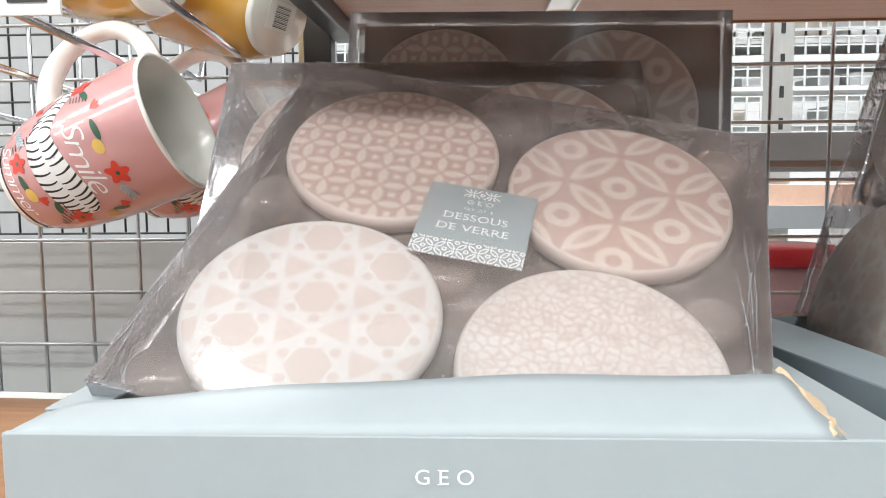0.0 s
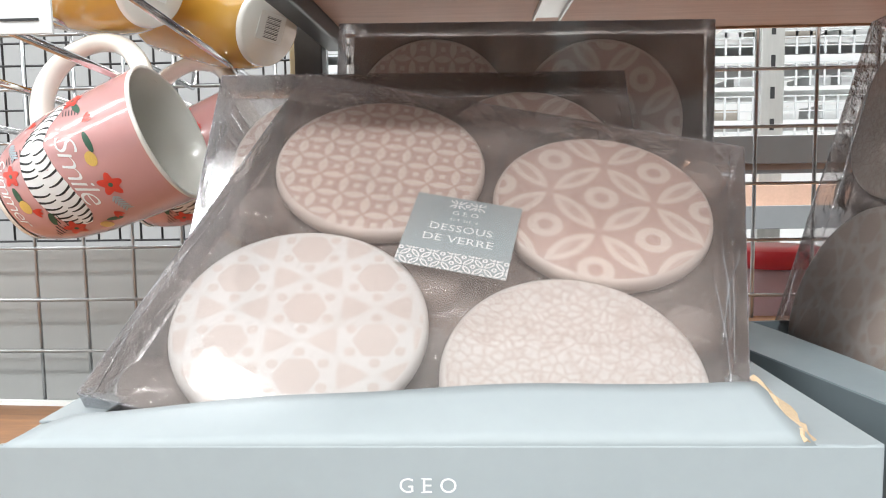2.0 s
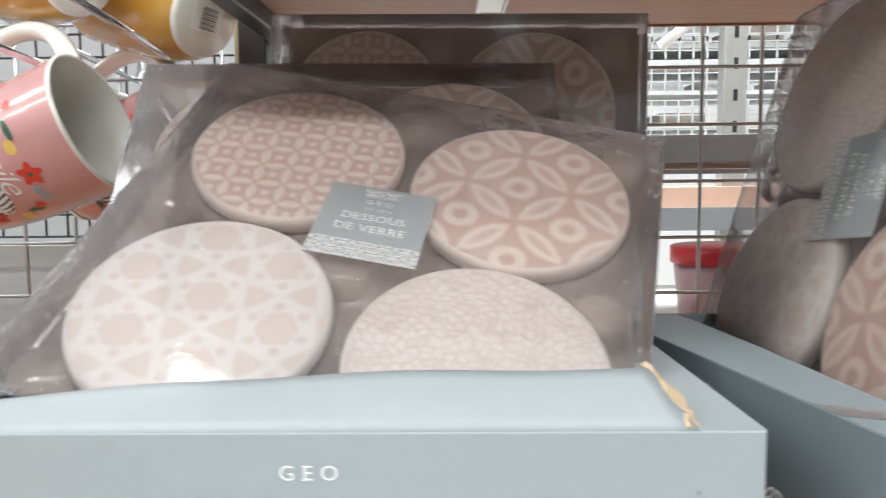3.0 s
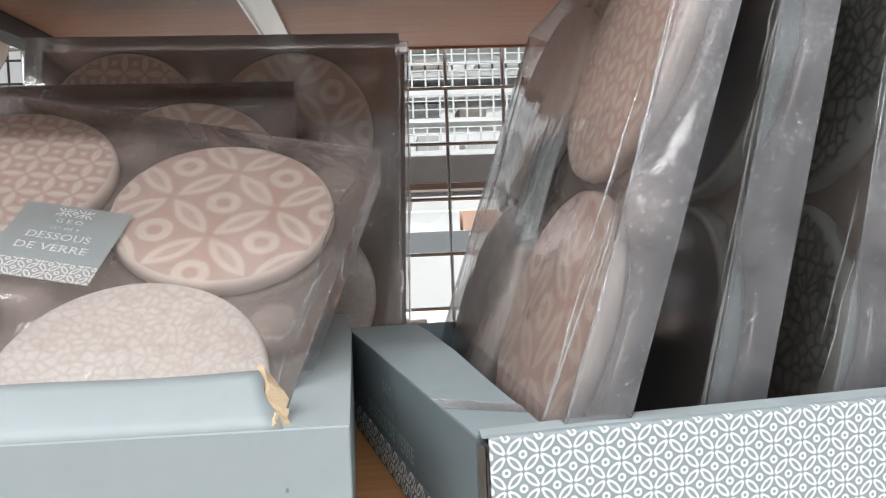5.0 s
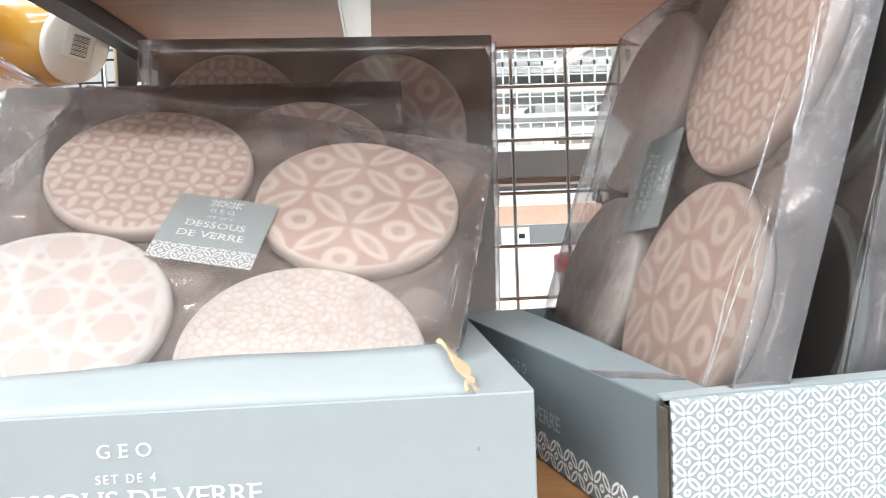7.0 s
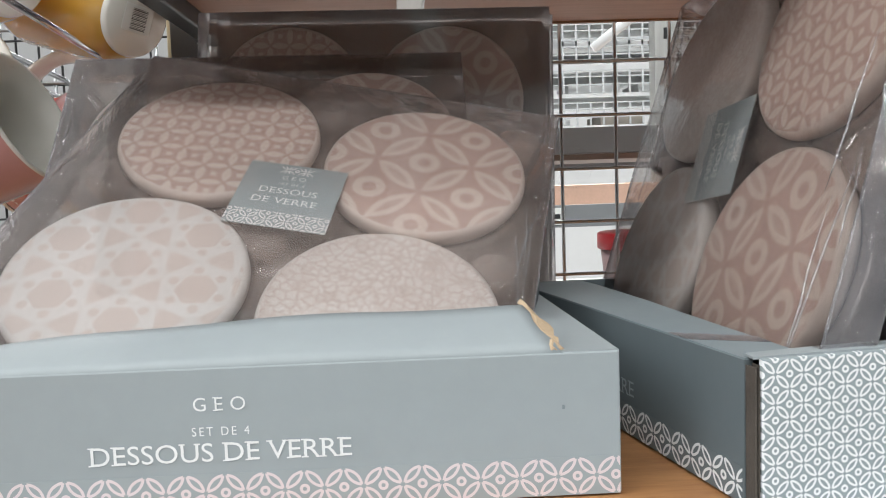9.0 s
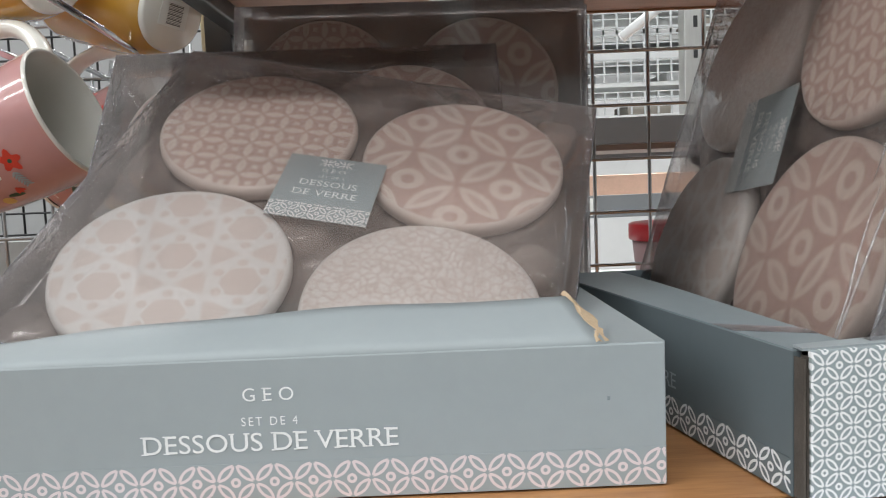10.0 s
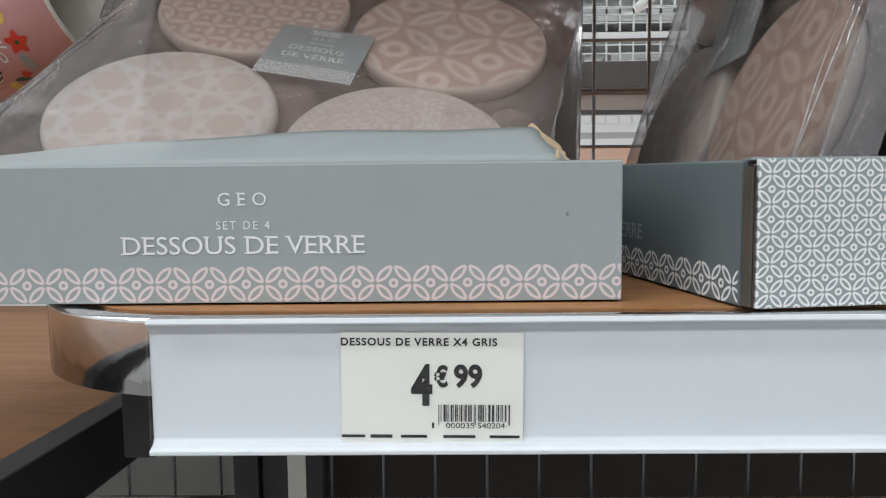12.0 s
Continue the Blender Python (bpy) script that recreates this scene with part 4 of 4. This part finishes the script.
def mug(m, glaze_m, label, prints=True, phi0=1.3):
    g = thing("mug", m, label, "mug", "hanging mugs")
    part("body", lathe(MUG_R, 64), glaze_m, g, "", True)
    inner = [(0.0432, 0.1045), (0.0434, 0.1062), (0.0424, 0.1070), (0.0410, 0.1062), (0.0395, 0.090), (0.0380, 0.060), (0.0350, 0.025), (0.0300, 0.010), (0.020, 0.006), (0, 0.006)]
    part("lining", lathe(inner, 64), MUG_WHITE, g, "cream glazed inside and rim", True)
    part("foot", lathe([(0, -0.0008), (0.0268, -0.0008), (0.0285, 0.0003), (0.0293, 0.0032)], 48), MUG_WHITE, g, "cream unglazed foot", True)
    pts, rad = [], []
    for k in range(25):
        a = math.pi * k / 24
        pts.append((0.0400 + 0.0470 * math.sin(a) ** 0.75, 0, 0.058 + 0.038 * math.cos(a)))
        rad.append(0.0050 + 0.0014 * abs(math.cos(a)))
    bm, rings = bmesh.new(), []
    for i, p in enumerate(pts):
        q0, q1 = pts[max(i - 1, 0)], pts[min(i + 1, len(pts) - 1)]
        d = Vector((q1[0] - q0[0], 0, q1[2] - q0[2])).normalized()
        n = Vector((d.z, 0, -d.x))
        rings.append([bm.verts.new(Vector(p) + n * (rad[i] * math.cos(c * math.tau / 14)) + Vector((0, 1.35 * rad[i] * math.sin(c * math.tau / 14), 0))) for c in range(14)])
    for r0, r1 in zip(rings, rings[1:]):
        for c in range(14):
            bm.faces.new((r0[c], r0[(c + 1) % 14], r1[(c + 1) % 14], r1[c]))
    part("handle", bm, MUG_WHITE, g, "cream glazed loop handle", True)
    if prints:
        part("writing", wrap(moved(text_bm("Smile", 0.046, 0.0130, 0.85, -0.012, 0.35), pose(-0.002, 0.0610, 0)), phi0), INK, g)
        part("writing", wrap(moved(text_bm("Summer", 0.047, 0.0090, 0.85, -0.010, 0.35), pose(-0.006, 0.0115, 0)), phi0), INK, g)
        animal_print(g, phi0)
        for cx, cy, size in ((-0.050, 0.067, 0.0062), (0.0125, 0.0750, 0.0064), (0.031, 0.0355, 0.0062), (-0.0145, 0.0193, 0.0056)):
            flower = part("flower", wrap(blob(cx, cy, size, size * 0.92, 5, 0.4), phi0, 0.00036), DECAL_RED, g, "red five-petalled flower print")
            part("flower_eye", wrap(blob(cx, cy, size * 0.22, size * 0.22, 0, 0, 10), phi0, 0.00046), DECAL_GREEN, flower)
        for cx, cy, turn in ((-0.028, 0.0760, 1.9), (0.031, 0.0640, 0.2), (0.009, 0.0225, 0.9), (-0.043, 0.0360, 2.2)):
            for spread in (-0.55, 0.0, 0.55):
                part("petal", wrap(blob(cx + 0.0022 * math.cos(turn + spread), cy + 0.0022 * math.sin(turn + spread), 0.0034, 0.0012, 0, turn + spread, 14), phi0, 0.00032), DECAL_RED, g)
        for cx, cy in ((-0.005, 0.0730), (0.039, 0.0520), (0.005, 0.0188)):
            part("bud", wrap(blob(cx, cy, 0.0046, 0.0034, 0, 0.2, 18), phi0, 0.00030), DECAL_YELLOW, g)
        for cx, cy, turn, length, tone in ((-0.0145, 0.0750, 0.15, 0.0068, DECAL_GREEN), (-0.040, 0.0710, 0.5, 0.0060, DECAL_GREEN), (-0.002, 0.0180, 0.1, 0.0062, DECAL_GREEN), (0.036, 0.0600, 1.2, 0.0050, DECAL_GREEN), (0.018, 0.0290, -0.3, 0.0048, DECAL_GREEN)):
            part("leaf", wrap(blob(cx, cy, length, 0.0020, 0, turn, 18), phi0, 0.00028), tone, g)
        for cx, cy, turn in ((0.0255, 0.0720, 0.1), (-0.030, 0.0235, 0.25)):
            for k in range(6):
                f = (k - 2.5) * 0.0021
                for lean in (0.9, -0.9):
                    part("fern_leaf", wrap(blob(cx + f * math.cos(turn) + 0.0014 * math.cos(turn + lean), cy + f * math.sin(turn) + 0.0014 * math.sin(turn + lean), 0.0024, 0.0007, 0, turn + lean, 10), phi0, 0.00028), DECAL_GREY, g)
    return g


def mug_pose(rim, axis, up):
    a = Vector(axis).normalized()
    x = (Vector(up) - a * Vector(up).dot(a)).normalized()
    y = a.cross(x)
    return Matrix.Translation(Vector(rim) - a * 0.106 * 0.97) @ Matrix((x, y, a)).transposed().to_4x4() @ Matrix.Diagonal((0.97, 0.97, 0.97, 1))


mp = mug_pose((-0.1622, 0.2360, 0.1575), (0.929, -0.0635, 0.365), (-0.37, 0.40, 0.84))
to_eye = mp.to_3x3().inverted() @ (Vector((0.014, -0.222, 0.127)) - Vector((-0.21, 0.24, 0.138)))
PHI = math.atan2(to_eye.y, to_eye.x)
mug(mp, MUG_PINK, "pink glazed mug with floral print hanging by its handle", True, PHI)
mug(Matrix.Translation((0.026, 0.100, 0.000)) @ mp, MUG_PINK, "pink glazed mug hanging behind another mug", True, PHI)
for rim, axis in (((-0.2109, 0.3784, 0.267), (-0.8, 0.447, 0.307)), ((-0.2729, 0.3047, 0.2762), (-0.85, 0.365, 0.23))):
    my = mug_pose(rim, axis, (0, 0.1, 1))
    gy = mug(my, MUG_YELLOW, "mustard yellow glazed mug hanging with its base outward", False)
    st = part("barcode_sticker", slab(-0.010, 0.010, -0.013, 0.013, -0.0014, -0.0011), PAPER, gy, "white barcode sticker on the base")
    bm = bmesh.new()
    for k in range(14):
        slab(-0.008 + k * 0.00115, -0.008 + k * 0.00115 + 0.0003 + 0.0003 * (k % 3 == 0), -0.006, 0.008, -0.0016, -0.0015, bm=bm)
    part("barcode", bm, BLACK_INK, st)
mug(mug_pose((-0.375, 0.2567, 0.2093), (0.8, -0.4, 0.2), (-0.1, 0, 1)), MUG_GREEN, "dark green glazed mug hanging on the rack", False)

rack = thing("mug_rack", pose(-0.25, 0.3, 0.22), "chrome wire rack with hanging hooks for mugs", "rack")
for tip, root in (((-0.1983, 0.0992, 0.2035), (-0.2003, 0.5038, 0.1735)),
                  ((-0.1555, 0.1247, 0.2264), (-0.1579, 0.5038, 0.1974)),
                  ((-0.2698, 0.0807, 0.2014), (-0.2706, 0.5038, 0.1703)),
                  ((-0.2444, 0.0983, 0.2437), (-0.2454, 0.5038, 0.2127)),
                  ((-0.3353, 0.1247, 0.1849), (-0.3337, 0.5038, 0.1568))):
    place(part("hook_bar", tube((tip, root, (root[0], root[1] + 0.008, root[2] + 0.018)), 0.0024, 10), CHROME, rack, smooth=True), ID)
place(part("cross_bar", tube(((-0.6, 0.494, 0.135), (-0.13, 0.494, 0.135)), 0.003, 8), CHROME, rack, smooth=True), ID)
holder = thing("label_holder", pose(-0.21, 0.097, 0.191), "clear label holder with white label on a hook", "label holder")
place(part("plate", slab(-0.2794, -0.1560, 0.0966, 0.0983, 0.1911, 0.2419, 0.0005), WHITE, holder), ID)
place(part("printed_bar", slab(-0.1779, -0.1613, 0.0958, 0.0964, 0.1964, 0.1974), BLACK_INK, holder), ID)

# ---- the shelves behind the grid ----
BACK_BROWN = surface("dusty_brown_board", (0.36, 0.29, 0.25), 0.6, var=0.1, scale=12)
back_shelf = thing("back_shelf", pose(0.6, 0.8, 0.16), "brown shelf with a grey steel edge behind the grid", "shelf")
place(part("edge_beam", slab(-0.1, 2.2, 0.571, 0.586, 0.134, 0.162, 0.001), BEAM, back_shelf, "grey steel edge"), ID)
place(part("board", slab(-0.1, 2.2, 0.5865, 0.80, 0.128, 0.142), BACK_BROWN, back_shelf), ID)
place(part("back_edge", slab(-0.1, 2.2, 0.8005, 0.812, 0.122, 0.142, 0.001), BEAM, back_shelf, "grey steel edge"), ID)
low_back = thing("back_shelf", pose(0.6, 0.8, -0.05), "pale shelf behind the grid with tubs on it", "shelf")
place(part("board", slab(-0.1, 2.2, 0.49, 0.82, -0.05, -0.03), WHITE, low_back), ID)

mid_back = thing("back_shelf", pose(0.6, 1.4, 0.02), "pale board across the aisle with cartons on it", "shelf")
place(part("board", slab(-0.6, 2.6, 1.275, 1.60, 0.021, 0.055), WHITE, mid_back), ID)
brail = thing("price_rail", pose(0.6, 1.27, 0.0145), "grey plastic price rail on the shelf behind", "price rail")
place(part("channel", slab(-0.6, 2.6, 1.267, 1.2745, 0.0145, 0.058, 0.001), BEAM, brail), ID)
place(part("label", slab(0.306, 0.361, 1.2645, 1.2665, 0.020, 0.053), PAPER, brail, "white paper label"), ID)
place(part("printed_bar", slab(0.340, 0.352, 1.2635, 1.2640, 0.032, 0.041), BLACK_INK, brail), ID)


def tub(x, y, z, r, h, body, lid, label):
    t = thing("tub", pose(x, y, z), label, "tub", "tubs")
    part("body", lathe([(0, 0), (r * 0.85, 0), (r * 0.88, 0.003), (r, h * 0.8), (r * 0.97, h * 0.8), (0, h * 0.79)], 40), body, t, "", True)
    part("lid", lathe([(r * 1.05, h * 0.78), (r * 1.07, h * 0.8), (r * 1.07, h), (r * 1.02, h * 1.02), (0, h * 1.02)], 40), lid, t, "", True)


tub(0.326, 0.609, -0.03, 0.050, 0.076, TUB, RED, "pink plastic tub with a red lid")
tub(0.453, 0.628, -0.03, 0.050, 0.076, TUB, RED, "pink plastic tub with a red lid")


def carton(x0, x1, y0, y1, z0, z1, material, label):
    c = thing("carton", pose((x0 + x1) / 2, (y0 + y1) / 2, z0), label, "carton", "cartons")
    place(part("body", slab(x0, x1, y0, y1, z0, z1, 0.001), material, c), ID)
    place(part("flap_seam", slab((x0 + x1) / 2 - 0.002, (x0 + x1) / 2 + 0.002, y0, y1, z1, z1 + 0.0008), KRAFT, c), ID)


PEACH = surface("peach_card", (0.62, 0.40, 0.30), 0.5)
carton(0.124, 0.291, 1.295, 1.42, 0.0552, 0.096, WHITE, "white carton on the shelf behind")
carton(0.297, 0.754, 1.290, 1.42, 0.0552, 0.096, PEACH, "peach coloured carton on the shelf behind")
carton(0.323, 0.48, 0.510, 0.543, -0.03, -0.012, BLUE, "flat blue pack on the shelf behind")
carton(0.146, 0.184, 0.4925, 0.506, -0.03, 0.005, WHITE, "small white card on the shelf behind")

# far racking in bright light
for k, x in enumerate((0.582, 1.567, -0.42, 2.63)):
    up = thing("rack_upright", pose(x, 1.343, -1.2), "slotted grey steel rack upright", "upright", "rack uprights")
    place(part("column", slab(x - 0.022, x + 0.022, 1.323, 1.363, -1.2, 1.6, 0.002), STEEL, up), ID)
    for j in range(8):
        place(part("slot", slab(x - 0.004, x + 0.004, 1.3215, 1.3225, 0.14 + j * 0.06, 0.162 + j * 0.06), BLACK, up, "dark slot"), ID)
PALE_METAL = surface("pale_metal", (0.62, 0.64, 0.65), 0.4, var=0.05, scale=10, grain=0.05)
for z0, z1 in ((0.150, 0.176), (0.238, 0.252), (0.326, 0.338), (0.392, 0.418), (0.446, 0.460), (0.540, 0.570), (0.720, 0.750)):
    rs = thing("rack_shelf", pose(0.9, 2.1, z0), "white steel rack shelf with a wire front", "shelf", "rack shelves")
    place(part("deck", slab(-1.5, 3.5, 1.887, 2.28, z0, z1, 0.002), WHITE, rs), ID)
    for x in (-0.6, 1.3, 3.0):
        place(part("leg", slab(x, x + 0.03, 2.24, 2.279, -1.2, z0 - 0.0005), PALE_METAL, rs), ID)
    bm = bmesh.new()
    x = -1.5
    while x < 3.5:
        slab(x, x + 0.0045, 1.875, 1.880, z1, z1 + 0.058, bm=bm)
        x += 0.036
    for dz in (0.020, 0.042, 0.058):
        slab(-1.5, 3.5, 1.8745, 1.8805, z1 + dz, z1 + dz + 0.003, bm=bm)
    place(part("wire_front", bm, PALE_METAL, rs, "steel wire front"), ID)
STOCK = surface("stock_card", (0.42, 0.38, 0.33), 0.6, var=0.1, scale=10)
rnd = random.Random(12)
for z in (0.252, 0.338, 0.460):
    x = -0.5
    while x < 1.9:
        w, h = rnd.uniform(0.05, 0.16), rnd.uniform(0.025, 0.050)
        carton(x, x + w, 1.93, 2.10, z + 0.0004, z + h, rnd.choice((WHITE, WHITE, PALE_METAL, STOCK, BEAM)), "small carton on a far rack shelf")
        x += w + rnd.uniform(0.01, 0.10)
brace = thing("rack_brace", pose(0.5, 1.35, 0.4), "white diagonal steel rack brace", "brace")
place(part("bar", tube(((0.443, 1.352, 0.37), (0.560, 1.352, 0.457)), 0.010, 8), WHITE, brace, smooth=True), ID)
roll = thing("wrapped_column", pose(0.762, 1.154, -1.2), "white column wrapped in clear stretch film", "column")
place(part("core", moved(lathe([(0, -1.2), (0.045, -1.2), (0.045, 1.6), (0, 1.6)], 28), pose(0.762, 1.154, 0)), WHITE, roll, smooth=True), ID)
place(part("wrap", moved(lathe([(0.047, -1.2)] + [(0.048 + 0.002 * math.sin(k * 2.3), -1.2 + k * 0.07) for k in range(40)], 28), pose(0.762, 1.154, 0)), WRAP, roll, "clear stretch film", smooth=True), ID)
structure("aisle_back_panel", slab(-2.6, -0.30, 1.22, 1.24, -1.2, 0.62), surface("pale_grey_panel", (0.36, 0.36, 0.36), 0.6, var=0.08, scale=6), "pale grey back panel of the aisle behind the mugs", "panel")
